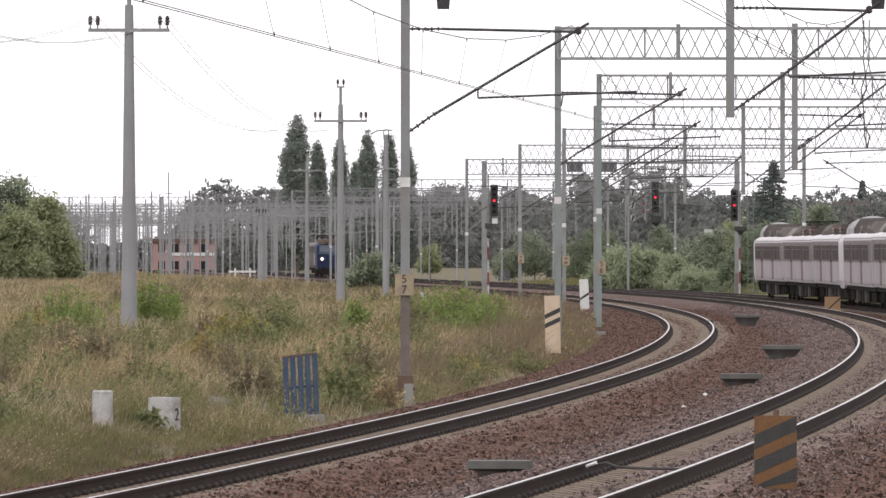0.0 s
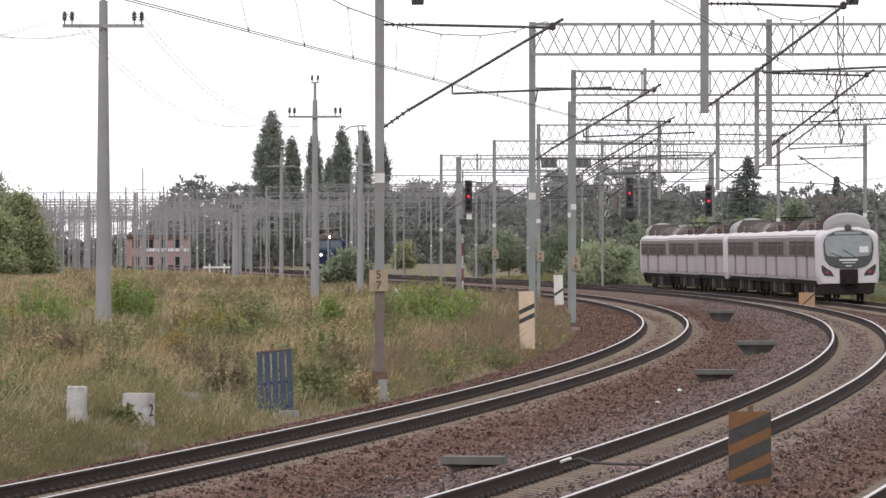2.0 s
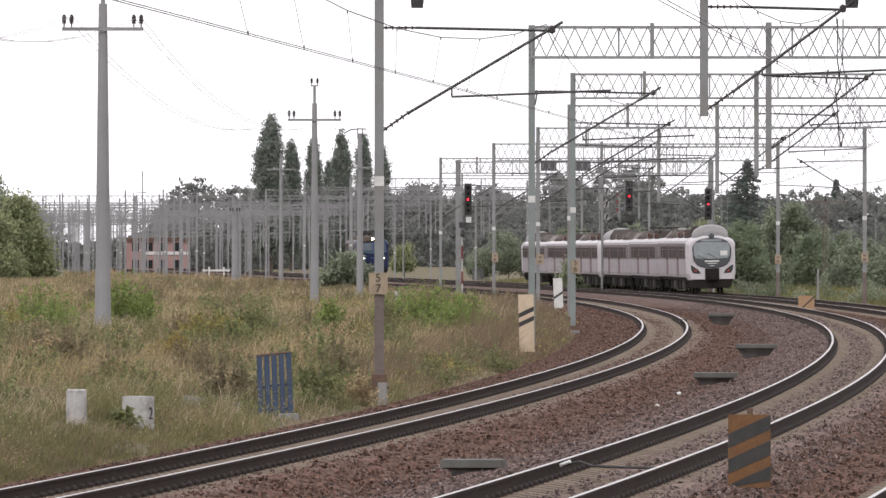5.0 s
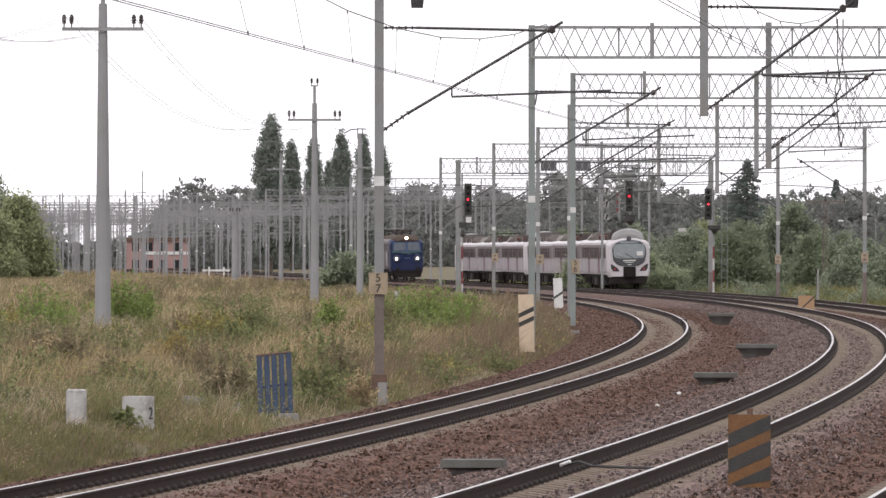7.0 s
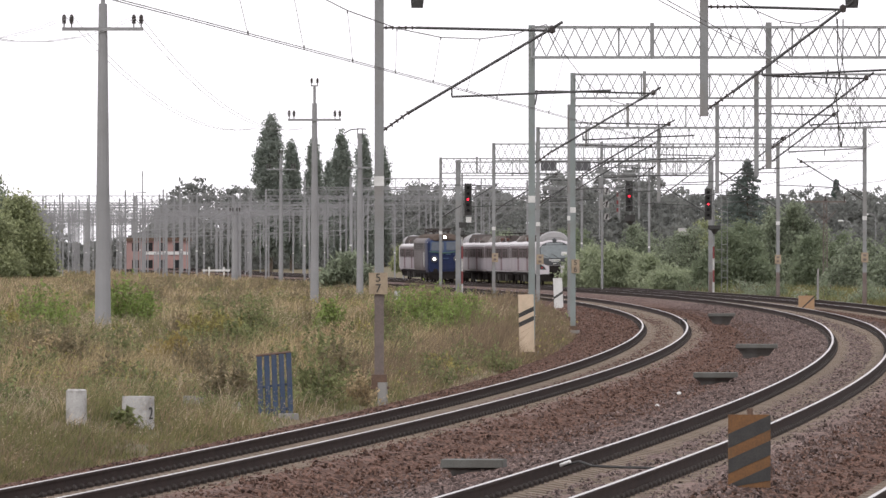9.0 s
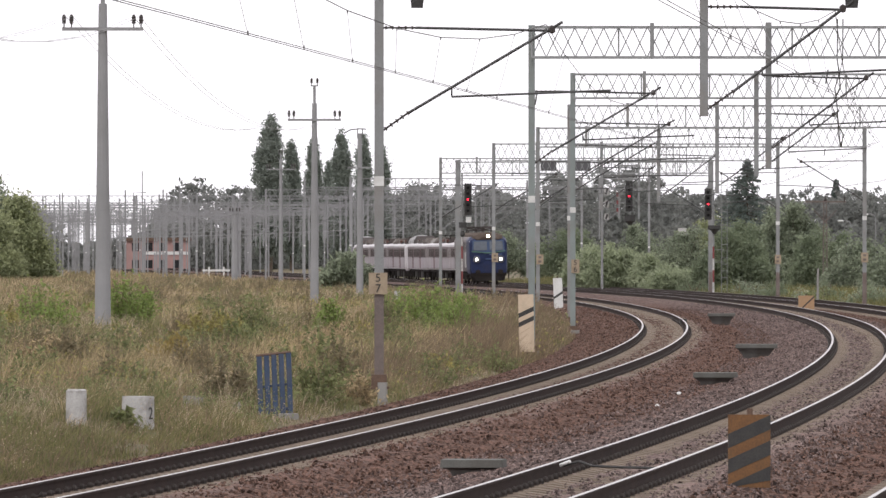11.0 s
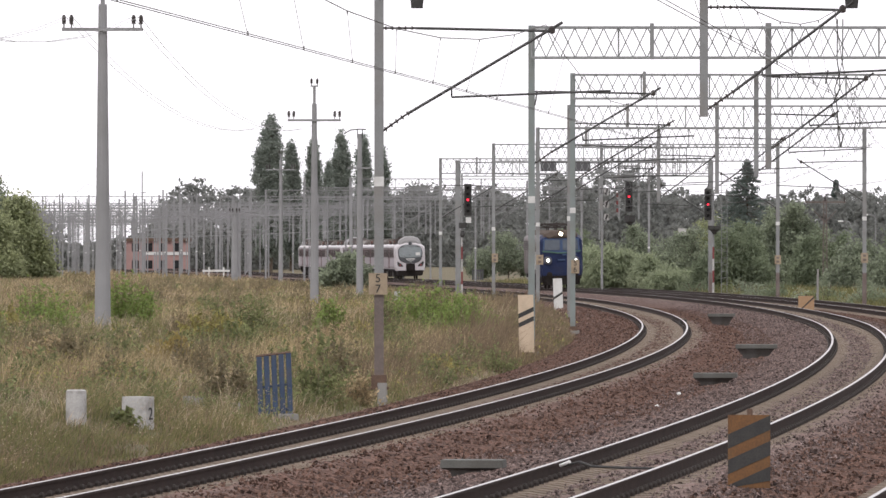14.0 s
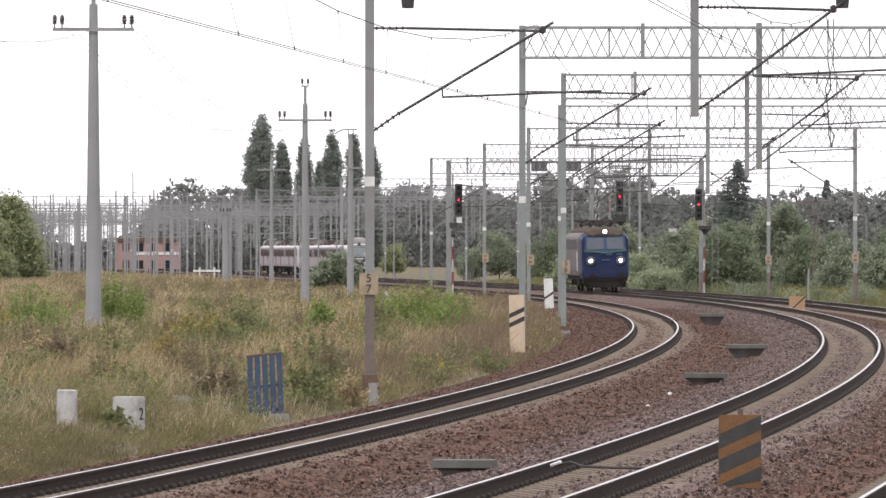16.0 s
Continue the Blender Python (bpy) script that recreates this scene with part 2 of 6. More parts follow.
class Shape:
    """Collects corners and faces of one mesh."""

    def __init__(self):
        self.v, self.f, self.mi, self.slot = [], [], [], 0

    def add(self, verts, faces):
        k = len(self.v)
        self.v += [tuple(p) for p in verts]
        self.f += [tuple(i + k for i in f) for f in faces]
        self.mi += [self.slot] * len(faces)

    def box(self, c, s, rz=0.0, taper=1.0, bevel=0.0):
        """A box by its centre and size; taper shrinks its top; bevel cuts its upright edges."""
        x, y, z = s[0] / 2, s[1] / 2, s[2] / 2
        if bevel:
            b = bevel
            ring = [(-x + b, -y), (x - b, -y), (x, -y + b), (x, y - b), (x - b, y), (-x + b, y), (-x, y - b), (-x, -y + b)]
        else:
            ring = [(-x, -y), (x, -y), (x, y), (-x, y)]
        n, ca, sa = len(ring), math.cos(rz), math.sin(rz)
        pts = []
        for zz, t in ((-z, 1.0), (z, taper)):
            for a, b in ring:
                pts.append((c[0] + (a * ca - b * sa) * t, c[1] + (a * sa + b * ca) * t, c[2] + zz))
        self.add(pts, [tuple(reversed(range(n))), tuple(range(n, 2 * n))] + [(i, (i + 1) % n, n + (i + 1) % n, n + i) for i in range(n)])

    def rod(self, a, b, r, n=6, r2=None):
        """A round rod from a to b."""
        a, b = Vector(a), Vector(b)
        d = (b - a).normalized()
        u = d.cross(Vector((0, 0, 1)) if abs(d.z) < 0.9 else Vector((1, 0, 0))).normalized()
        w = d.cross(u)
        r2 = r if r2 is None else r2
        pts = [p + (u * math.cos(2 * math.pi * i / n) + w * math.sin(2 * math.pi * i / n)) * rr for p, rr in ((a, r), (b, r2)) for i in range(n)]
        self.add(pts, [tuple(reversed(range(n))), tuple(range(n, 2 * n))] + [(i, (i + 1) % n, n + (i + 1) % n, n + i) for i in range(n)])

    def line(self, pts, r, n=4):
        rings = []
        for i, p in enumerate(pts):
            d = (Vector(pts[min(i + 1, len(pts) - 1)]) - Vector(pts[max(i - 1, 0)])).normalized()
            u = d.cross(Vector((0, 0, 1)) if abs(d.z) < 0.9 else Vector((1, 0, 0))).normalized()
            w = d.cross(u)
            rings.append([Vector(p) + (u * math.cos(2 * math.pi * k / n) + w * math.sin(2 * math.pi * k / n)) * r for k in range(n)])
        self.loft(rings)

    def loft(self, rings, closed=True, caps=True):
        """A skin through rings of equally many points."""
        n = len(rings[0])
        k = n if closed else n - 1
        faces = [(j * n + i, j * n + (i + 1) % n, (j + 1) * n + (i + 1) % n, (j + 1) * n + i) for j in range(len(rings) - 1) for i in range(k)]
        if caps and closed:
            faces += [tuple(reversed(range(n))), tuple(range((len(rings) - 1) * n, len(rings) * n))]
        self.add([p for r in rings for p in r], faces)

    def lathe(self, c, prof, n=12, axis="z"):
        """Turns a profile of (radius, height) about an axis through c."""
        rings = []
        for r, h in prof:
            ring = []
            for i in range(n):
                a, b = r * math.cos(2 * math.pi * i / n), r * math.sin(2 * math.pi * i / n)
                o = {"z": (a, b, h), "y": (b, h, a), "x": (h, a, b)}[axis]
                ring.append((c[0] + o[0], c[1] + o[1], c[2] + o[2]))
            rings.append(ring)
        self.loft(rings)


def mesh_of(shape, name, materials):
    me = bpy.data.meshes.new(name)
    me.from_pydata(shape.v, [], shape.f)
    for m in materials if isinstance(materials, (list, tuple)) else [materials]:
        me.materials.append(m)
    if any(shape.mi):
        me.polygons.foreach_set("material_index", shape.mi)
    me.update()
    return me


def part(name, shape, material, parent=None, label="", m=None):
    """One mesh object under a thing or a part."""
    ob = new(name, shape if isinstance(shape, bpy.types.Mesh) else mesh_of(shape, name, material))
    ob.parent = parent
    if m is not None:
        ob.matrix_basis = m
    return tagged(ob, label)


def thing(name, label, category, m=None, group="", kind=""):
    ob = new(name)
    if m is not None:
        ob.matrix_basis = m
    return tagged(ob, label, category, group, kind)


def quads_object(name, corners, material, label, category, kind="", parent=None):
    """An object of loose four-cornered or three-cornered pieces, from an array (pieces, corners, 3)."""
    k, c = corners.shape[:2]
    me = bpy.data.meshes.new(name)
    me.vertices.add(k * c)
    me.vertices.foreach_set("co", corners.reshape(-1).astype(np.float32))
    me.loops.add(k * c)
    me.loops.foreach_set("vertex_index", np.arange(k * c, dtype=np.int32))
    me.polygons.add(k)
    me.polygons.foreach_set("loop_start", np.arange(0, k * c, c, dtype=np.int32))
    me.materials.append(material)
    me.update(calc_edges=True)
    ob = new(name, me)
    ob.parent = parent
    return tagged(ob, label, category, "", kind)


# ---------------------------------------------------------------- the line of the tracks
RATE = [-0.000463, -0.0005315, -0.0003691, -0.0002558, -0.0000361, 0.0000067, -0.0000297, -0.0001093, -0.0002012]
LS = np.arange(0, 1300.0, 1.0)
LK = np.interp(LS, np.linspace(0, 1200, 9), RATE)


def run(d):
    return np.concatenate([[0], np.cumsum((d[1:] + d[:-1]) / 2)])


LH = 0.125817 + run(LK)
LX, LY = -7.574424 + run(np.sin(LH)), 59.223485 + run(np.cos(LH))
# a straight lead-in behind the first curve
BACK = np.arange(-140, 0, 1.0)
LX = np.concatenate([LX[0] + BACK * math.sin(LH[0]), LX])
LY = np.concatenate([LY[0] + BACK * math.cos(LH[0]), LY])
LH = np.concatenate([np.full(len(BACK), LH[0]), LH])
LS = np.concatenate([BACK, LS])
GAUGE = 0.753
TRACKS = [(0.0, 0.0, 0.0762), (5.915, 0.170, 0.0311), (10.383, 0.123, 0.0311)]


def fall(y):
    """How far the line has dropped at that distance."""
    return np.interp(y, [80, 240, 400, 560, 800, 1600], [0, 0, -0.229, -0.528, -0.878, -1.5])


class Line:
    """A track's own line at an offset, by its own running length from the first point of the curve."""

    def __init__(self, off):
        self.x, self.y = LX + np.cos(LH) * off, LY - np.sin(LH) * off
        s = np.concatenate([[0], np.cumsum(np.hypot(np.diff(self.x), np.diff(self.y)))])
        self.s = s - np.interp(0.0, LS, s)

    def at(self, s):
        return float(np.interp(s, self.s, self.x)), float(np.interp(s, self.s, self.y)), float(np.interp(s, self.s, LH))


def across(y, off):
    """The x of a line at that offset, where it passes the distance y."""
    return float(np.interp(y, LY - np.sin(LH) * off, LX + np.cos(LH) * off))


def offsets(x, y):
    """For arrays of places: how far they lie to the right of the first track's middle."""
    out = np.empty(len(x))
    for i in range(0, len(x), 2000):
        dx, dy = x[i:i + 2000, None] - LX[None, ::4], y[i:i + 2000, None] - LY[None, ::4]
        j = (dx * dx + dy * dy).argmin(1)
        h = LH[::4][j]
        k = np.arange(len(j))
        out[i:i + 2000] = dx[k, j] * np.cos(h) - dy[k, j] * np.sin(h)
    return out


def rolling(x, y, size):
    return np.sin(x / size + 1.3) * np.sin(y / size * 0.83 + 0.4) * 0.6 + np.sin(x / size * 2.3 + y / size * 1.7) * 0.4


def ground_z(x, y, e=None):
    e = offsets(x, y) if e is None else e
    base = np.interp(e, [-60, -14, -7, -3.6, -3.0, 13.1, 15.0, 18.5, 40], [0.1, 0.1, -0.12, -0.42, -0.6, -0.75, -0.6, -0.35, 0.3])
    return base + fall(y) + np.where(e < -4, rolling(x, y, 4.0) * 0.07, 0)


def build_ground():
    gx = np.concatenate([[-4500, -1500, -500, -200, -120], np.arange(-90, -24, 3.0), np.arange(-24, 30, 0.6), np.arange(30, 90, 4.0), [120, 200, 500, 1500, 4500]])
    gy = np.concatenate([[-4500, -1500, -400, -100, -30, 0, 10, 20], np.arange(56, 260, 1.6), np.arange(260, 840, 6.0), np.arange(840, 1600, 40), [2000, 3000, 4500]])
    x, y = np.meshgrid(gx, gy)
    x, y = x.ravel(), y.ravel()
    z = ground_z(x, y)
    w = len(gx)
    s = Shape()
    faces = [(j * w + i, j * w + i + 1, (j + 1) * w + i + 1, (j + 1) * w + i) for j in range(len(gy) - 1) for i in range(w - 1)]
    s.add(np.c_[x, y, z].tolist(), faces)
    ob = part("ground", s, ground_material())
    tagged(ob, "rough meadow soil with dry grass and weeds", "ground", kind="structure")
    for p in ob.data.polygons:
        p.use_smooth = True


def bed_profile(e):
    """The height of the ballast by the offset from the first track."""
    return np.interp(e, [-3.25, -2.7, -1.8, -1.35, -0.95, -0.6, 0.6, 0.95, 1.4, 1.85, 3.0, 4.2, 4.55, 5.1, 5.4, 6.5, 6.8, 7.25, 7.7, 8.5, 9.0, 11.8, 12.4, 13.2],
                     [-0.52, -0.36, -0.2, -0.165, -0.185, -0.22, -0.17, -0.125, -0.095, -0.15, -0.24, -0.06, -0.01, -0.03, -0.05, -0.03, -0.01, 0.02, -0.03, -0.14, -0.12, -0.10, -0.2, -0.78])


def build_ballast():
    es = np.arange(-3.3, 13.25, 0.11)
    sel = np.concatenate([np.arange(-138, -55, 2.0), np.arange(-55, 180, 0.4), np.arange(180, 400, 1.6), np.arange(400, 1240, 8.0)])
    cx, cy, ch = (np.interp(sel, LS, a) for a in (LX, LY, LH))
    x = cx[:, None] + np.cos(ch)[:, None] * es
    y = cy[:, None] - np.sin(ch)[:, None] * es
    rng = np.random.default_rng(3)
    z = bed_profile(es)[None] + fall(y) + rng.normal(0, 0.016, x.shape) + rolling(x, y, 0.9) * 0.02
    w = len(es)
    ix = np.arange(len(sel) - 1)[:, None] * w + np.arange(w - 1)[None]
    faces = np.stack([ix, ix + 1, ix + w + 1, ix + w], -1).reshape(-1, 4)
    me = bpy.data.meshes.new("ballast")
    me.from_pydata(np.c_[x.ravel(), y.ravel(), z.ravel()].tolist(), [], faces.tolist())
    me.materials.append(ballast_material())
    grey_part = np.interp(es, [-3, 2.2, 3.6, 5, 7, 8.2, 14], [-0.3, -0.25, 0.35, 0.9, 0.6, -0.1, -0.35])
    sand = np.interp(es, [-1.5, -1.0, -0.6, 0.0, 0.6, 1.0, 1.6, 2.1, 4.6, 5.2, 6.4, 6.9, 7.4, 7.9], [-.6, 0.1, 0.5, -0.45, 0.5, 0.65, 0.1, -.8, -.8, 0.55, -0.4, 0.7, 0.3, -.8])
    at = me.attributes.new("zone", "FLOAT_VECTOR", "POINT")
    zz = np.zeros((len(sel), w, 3), np.float32)
    zz[..., 0], zz[..., 1] = grey_part, sand
    at.data.foreach_set("vector", zz.ravel())
    ob = new("ballast", me)
    tagged(ob, "brown and grey crushed stone ballast under the railway tracks", "ballast", kind="structure")
    # loose stones on top
    for name, lo, hi, m, k in (("brown_stones", -3.15, 3.4, STONE_BROWN, 62000), ("grey_stones", 2.6, 8.2, STONE_GREY, 56000), ("far_side_stones", 7.4, 12.4, STONE_BROWN, 36000)):
        e = rng.uniform(lo, hi, k)
        keep = (np.abs(np.abs(e) - GAUGE) > 0.12) & (np.abs(np.abs(e - 5.915) - GAUGE) > 0.12) & (np.abs(np.abs(e - 10.383) - GAUGE) > 0.12)
        e = e[keep]
        sv = 8 + 300 * rng.random(len(e)) ** 1.7
        px = np.interp(sv, LS, LX) + np.cos(np.interp(sv, LS, LH)) * e
        py = np.interp(sv, LS, LY) - np.sin(np.interp(sv, LS, LH)) * e
        pz = bed_profile(e) + fall(py) + rng.uniform(-0.005, 0.02, len(e))
        c = np.c_[px, py, pz]
        u = rng.normal(size=(len(e), 3, 3))
        u /= np.linalg.norm(u, axis=2)[..., None]
        u *= rng.uniform(0.016, 0.042, (len(e), 3, 1))
        six = np.stack([c + u[:, 0], c + u[:, 1], c - u[:, 0], c - u[:, 1], c + u[:, 2], c - u[:, 2]], 1)
        base = (np.arange(len(e)) * 6)[:, None, None]
        tri = np.array([(0, 1, 4), (1, 2, 4), (2, 3, 4), (3, 0, 4), (1, 0, 5), (2, 1, 5), (3, 2, 5), (0, 3, 5)])[None] + base
        s = bpy.data.meshes.new(name)
        s.from_pydata(six.reshape(-1, 3).tolist(), [], tri.reshape(-1, 3).tolist())
        s.materials.append(m)
        tagged(new(name, s), "loose crushed stones lying on the ballast", "ballast stones", kind="stuff")


def build_tracks():
    prof = [(-0.075, -0.172), (0.075, -0.172), (0.07, -0.158), (0.012, -0.145), (0.01, -0.045), (0.034, -0.036), (0.036, -0.008), (0.028, 0.0), (-0.028, 0.0), (-0.036, -0.008), (-0.034, -0.036), (-0.01, -0.045), (-0.012, -0.145), (-0.07, -0.158)]
    one = Shape()
    # a concrete sleeper with lowered middle
    ring = lambda w, h0, h1: [(-w, h0), (w, h0), (w * 0.8, h1), (-w * 0.8, h1)]
    one.loft([[(xx, a, b) for a, b in ring(0.14, -0.36, top)] for xx, top in ((-1.25, -0.19), (-0.5, -0.175), (-0.25, -0.215), (0.25, -0.215), (0.5, -0.175), (1.25, -0.19))])
    sleeper = mesh_of(one, "sleeper", SLEEPER)
    for number, (off, z0, cant) in enumerate(TRACKS):
        root = thing("railway_track", ("steel rails on concrete sleepers, curving through brown ballast", "steel rails on sleepers in greyer ballast", "farther curved track beside the bushes")[number], "railway track", group="tracks of the line", kind="structure")
        line = Line(off)
        sv = np.concatenate([np.arange(-138, 260, 2.0), np.arange(260, 840, 5.0), np.arange(840, 1200, 16.0)])
        for side in (-1, 1):
            s = Shape()
            rings = []
            for a in sv:
                x, y, h = line.at(a)
                zz = z0 + (cant if side > 0 else 0) + float(fall(y))
                rings.append([(x + math.cos(h) * (side * GAUGE + p), y - math.sin(h) * (side * GAUGE + p), zz + q) for p, q in prof])
            s.loft(rings)
            n = len(prof)
            s.mi = [1 if (i % n) in (7,) and i < (len(sv) - 1) * n else 0 for i in range(len(s.f))]
            part("rail", s, [RAIL_SIDE, RAIL_TOP], root)
        # sleepers: the near ones singly, the rest joined
        rest, clips = Shape(), Shape()
        a, k = -46.0, 0
        while a < 500:
            x, y, h = line.at(a)
            zz = z0 + cant / 2 + float(fall(y))
            m = pose(x, y, zz, 0, math.degrees(-math.atan2(cant, 1.5)), math.degrees(-h))
            if a < (134 if number < 2 else 60):
                part("sleeper", sleeper, None, root, m=m)
            else:
                rest.add([m @ Vector(p) for p in one.v], one.f)
            if a < 230 and number < 2:
                for e in (-1, 1):
                    for j in (-1, 1):
                        for w in (0.0,):
                            c = m @ Vector((e * GAUGE + j * 0.10, w, -0.135))
                            clips.lathe(c, [(0.02, -0.05), (0.042, -0.045), (0.042, -0.005), (0.02, 0.026)], 5)
            a += 0.6
            k += 1
        tagged(part("sleeper_row", rest, SLEEPER, root), kind="stuff")
        if clips.v:
            tagged(part("rail_clips", clips, CLIP, root, "dark iron rail fastenings"), kind="stuff")
# ---------------------------------------------------------------- masts, gantries and overhead line


def h_mast(s, x, y, z0, z1, w=0.24, d=0.24, t=0.03):
    """An H-section column."""
    a, b, c = w / 2, d / 2, t / 2
    ring = [(-a, -b), (a, -b), (a, -b + t), (c, -b + t), (c, b - t), (a, b - t), (a, b), (-a, b), (-a, b - t), (-c, b - t), (-c, -b + t), (-a, -b + t)]
    s.loft([[(x + p, y + q, z) for p, q in ring] for z in (z0, z1)])


def girder(length, height=0.85, depth=0.7, bay=0.42):
    """A lattice box girder along x from 0, its top at z 0."""
    s = Shape()
    for y in (-depth / 2, depth / 2):
        for z in (0, -height):
            s.box((length / 2, y, z), (length, 0.065, 0.065))
    n = max(2, round(length / bay))
    b = length / n
    for i in range(n):
        for y, flip in ((-depth / 2, 0), (depth / 2, 1)):
            a, c = (-height, 0) if (i + flip) % 2 else (0, -height)
            s.rod((i * b, y, a), ((i + 1) * b, y, c), 0.016, 4)
        if i % 6 == 0:
            s.rod((i * b, -depth / 2, 0), (i * b, -depth / 2, -height), 0.026, 4)
        for z in (0, -height):
            if i % 2 == 0:
                s.rod((i * b, -depth / 2, z), ((i + 2) * b, depth / 2, z), 0.016, 4)
    return s


def insulator(s, a, b, r=0.06, n=6):
    """A string of insulator discs from a to b."""
    a, b = Vector(a), Vector(b)
    s.rod(a, b, 0.022, 5)
    for i in range(n):
        p = a.lerp(b, (i + 0.5) / n)
        d = (b - a).normalized() * 0.018
        s.rod(p - d, p + d, r, 8, r * 0.6)


def cantilever(parent, x, y, reach, ztop, zlow, side=1):
    """A tubular bracket that reaches from a mast over a track: a stay, a strut and a registration arm."""
    tubes, ins, low, clamp = Shape(), Shape(), Shape(), Shape()
    e = x + side * reach
    insulator(ins, (x + side * 0.08, y, ztop - 0.1), (x + side * 0.75, y, ztop - 0.1), 0.05, 5)
    tubes.rod((x + side * 0.75, y, ztop - 0.1), (e, y, ztop - 0.16), 0.032)
    insulator(low, (x + side * 0.08, y, zlow), (x + side * 0.65, y, zlow + 0.4), 0.06, 5)
    tubes.rod((x + side * 0.6, y, zlow + 0.36), (e + side * 0.22, y, ztop + 0.02), 0.034)
    k = 0.42
    rx, rz = x + side * reach * k, zlow + (ztop - zlow) * k * 0.94
    tubes.rod((rx, y, rz - 0.18), (e + side * 1.2, y, rz - 0.05), 0.026)
    tubes.rod((rx, y, rz), (rx, y, rz - 0.18), 0.02)
    tubes.rod((e - side * 0.3, y, rz - 0.06), (e - side * 0.35, y, rz - 0.35), 0.018)
    clamp.lathe((e, y, ztop - 0.14), [(0.02, -0.08), (0.07, -0.05), (0.07, 0.05), (0.02, 0.09)], 8)
    part("cantilever_tube", tubes, DARK_TUBE, parent, "dark steel bracket tubes")
    part("insulator", ins, CERAMIC, parent)
    part("insulator", low, CERAMIC, parent)
    part("wire_clamp", clamp, CERAMIC, parent)


def writing(parent, text, x, y, z, size, colour, rx=90, rz=0):
    """Raised characters as a mesh."""
    cu = bpy.data.curves.new("number", "FONT")
    cu.body, cu.size, cu.align_x, cu.align_y, cu.extrude = text, size, "CENTER", "CENTER", 0.003
    tmp = bpy.data.objects.new("number", cu)
    scene.collection.objects.link(tmp)
    me = bpy.data.meshes.new_from_object(tmp)
    bpy.data.objects.remove(tmp)
    me.materials.clear()
    me.materials.append(colour)
    return part("number", me, None, parent, "painted number", pose(x, y, z, rx, 0, rz))


# distance, x of the left leg, top of the girder, x of the right leg, x and low end of the drop post, steel of the left leg
GANTRIES = [
    (152.0, -1.31, 9.25, 20.5, 5.36, 5.45, STEEL_BROWN),
    (216.0, 2.59, 9.18, 24.5, 9.5, 5.0, STEEL_GREEN),
    (274.0, 4.81, 9.12, 25.0, 11.6, 5.3, STEEL_GREEN),
    (324.0, 5.54, 8.88, 25.0, 12.0, 5.0, STEEL),
    (374.0, 4.80, 8.67, 21.3, 10.9, 4.9, STEEL),
    (420.0, 2.88, 8.48, 19.0, 9.0, 4.7, STEEL),
    (476.0, -0.15, 8.30, 17.2, 5.6, 4.5, STEEL),
]


def build_gantries():
    for d, xl, top, xr, xd, zd, steel in GANTRIES:
        f = float(fall(d)) - max(0, d - 260) * 0.002
        g = thing("catenary_gantry", "grey steel lattice gantry carrying the overhead line above the tracks", "gantry", pose(0, d, 0), "gantries over the main tracks")
        leg = Shape()
        join = 2.0 if d < 160 else -0.8 + f
        h_mast(leg, xl, 0, join, top + 0.02, 0.19, 0.2)
        part("mast", leg, STEEL if d < 160 else steel, g)
        if d < 160:
            low = Shape()
            h_mast(low, xl, 0, -0.3 + f, join, 0.192, 0.202)
            part("mast_foot", low, steel, g, "rust-stained lower length of the mast")
        band = Shape()
        zb = 4.12 + f * 0.8
        band.box((xl, 0, zb), (0.204, 0.216, 0.2))
        part("white_band", band, WHITE, g)
        foot = Shape()
        foot.box((xl + 0.07, 0, (-0.36 if d < 160 else -0.66) + f), (0.2 if d < 160 else 0.34, 0.4, 0.7), bevel=0.03)
        part("foundation", foot, CONCRETE, g)
        foot = Shape()
        low = 0 if d < 160 else 0.3
        foot.box((xl, 0, -0.12 - low + f), (0.42, 0.36, 0.05))
        foot.box((xl, 0, -low + f), (0.32, 0.3, 0.3))
        part("base_plate", foot, RUST, g, "rusty base plate")
        right = Shape()
        h_mast(right, xr, 0, -0.8 + f, top + 0.05, 0.2, 0.2)
        part("mast", right, STEEL, g)
        if xr < 22:
            rf = Shape()
            h_mast(rf, xr, 0, -0.85 + f, 1.75 + f, 0.204, 0.204)
            part("mast_foot", rf, STEEL_BROWN, g, "rust-stained lower length of the mast")
        rb = Shape()
        rb.box((xr, 0, zb + 0.3), (0.214, 0.216, 0.2))
        part("white_band", rb, WHITE, g)
        gi = girder(xr - xl, 0.88 if d < 300 else 0.95)
        part("girder", gi, GALV, g, m=pose(xl, 0, top - 0.04))
        drop = Shape()
        h_mast(drop, xd, 0, zd, top + 0.1, 0.17, 0.17, 0.025)
        part("drop_post", drop, STEEL, g)
        reg = 0.09 if d < 240 else 0.0
        cantilever(g, xl, 0, 3.55, 7.46 + f - reg, 5.25 + f - reg)
        cantilever(g, xd, 0, 2.85, 7.8 + f, 5.6 + f)
        if d < 160:
            for bx in (-0.53, 8.4):
                box = Shape()
                box.box((bx, 0.1, 7.84), (0.24, 0.2, 0.32), taper=1.25, bevel=0.02)
                part("weight_box", box, DARK_TUBE, g, "dark box under the girder")
        if d > 300:
            cantilever(g, xr, 0, 3.2, 7.5 + f, 5.4 + f, -1)
        short = Shape()
        sx = xl + (0.42 if d < 240 else 0.3) * (xd - xl) + 0.6
        short.box((sx, -0.36, top - 0.45), (0.12, 0.06, 1.05))
        part("hanger", short, STEEL, g)


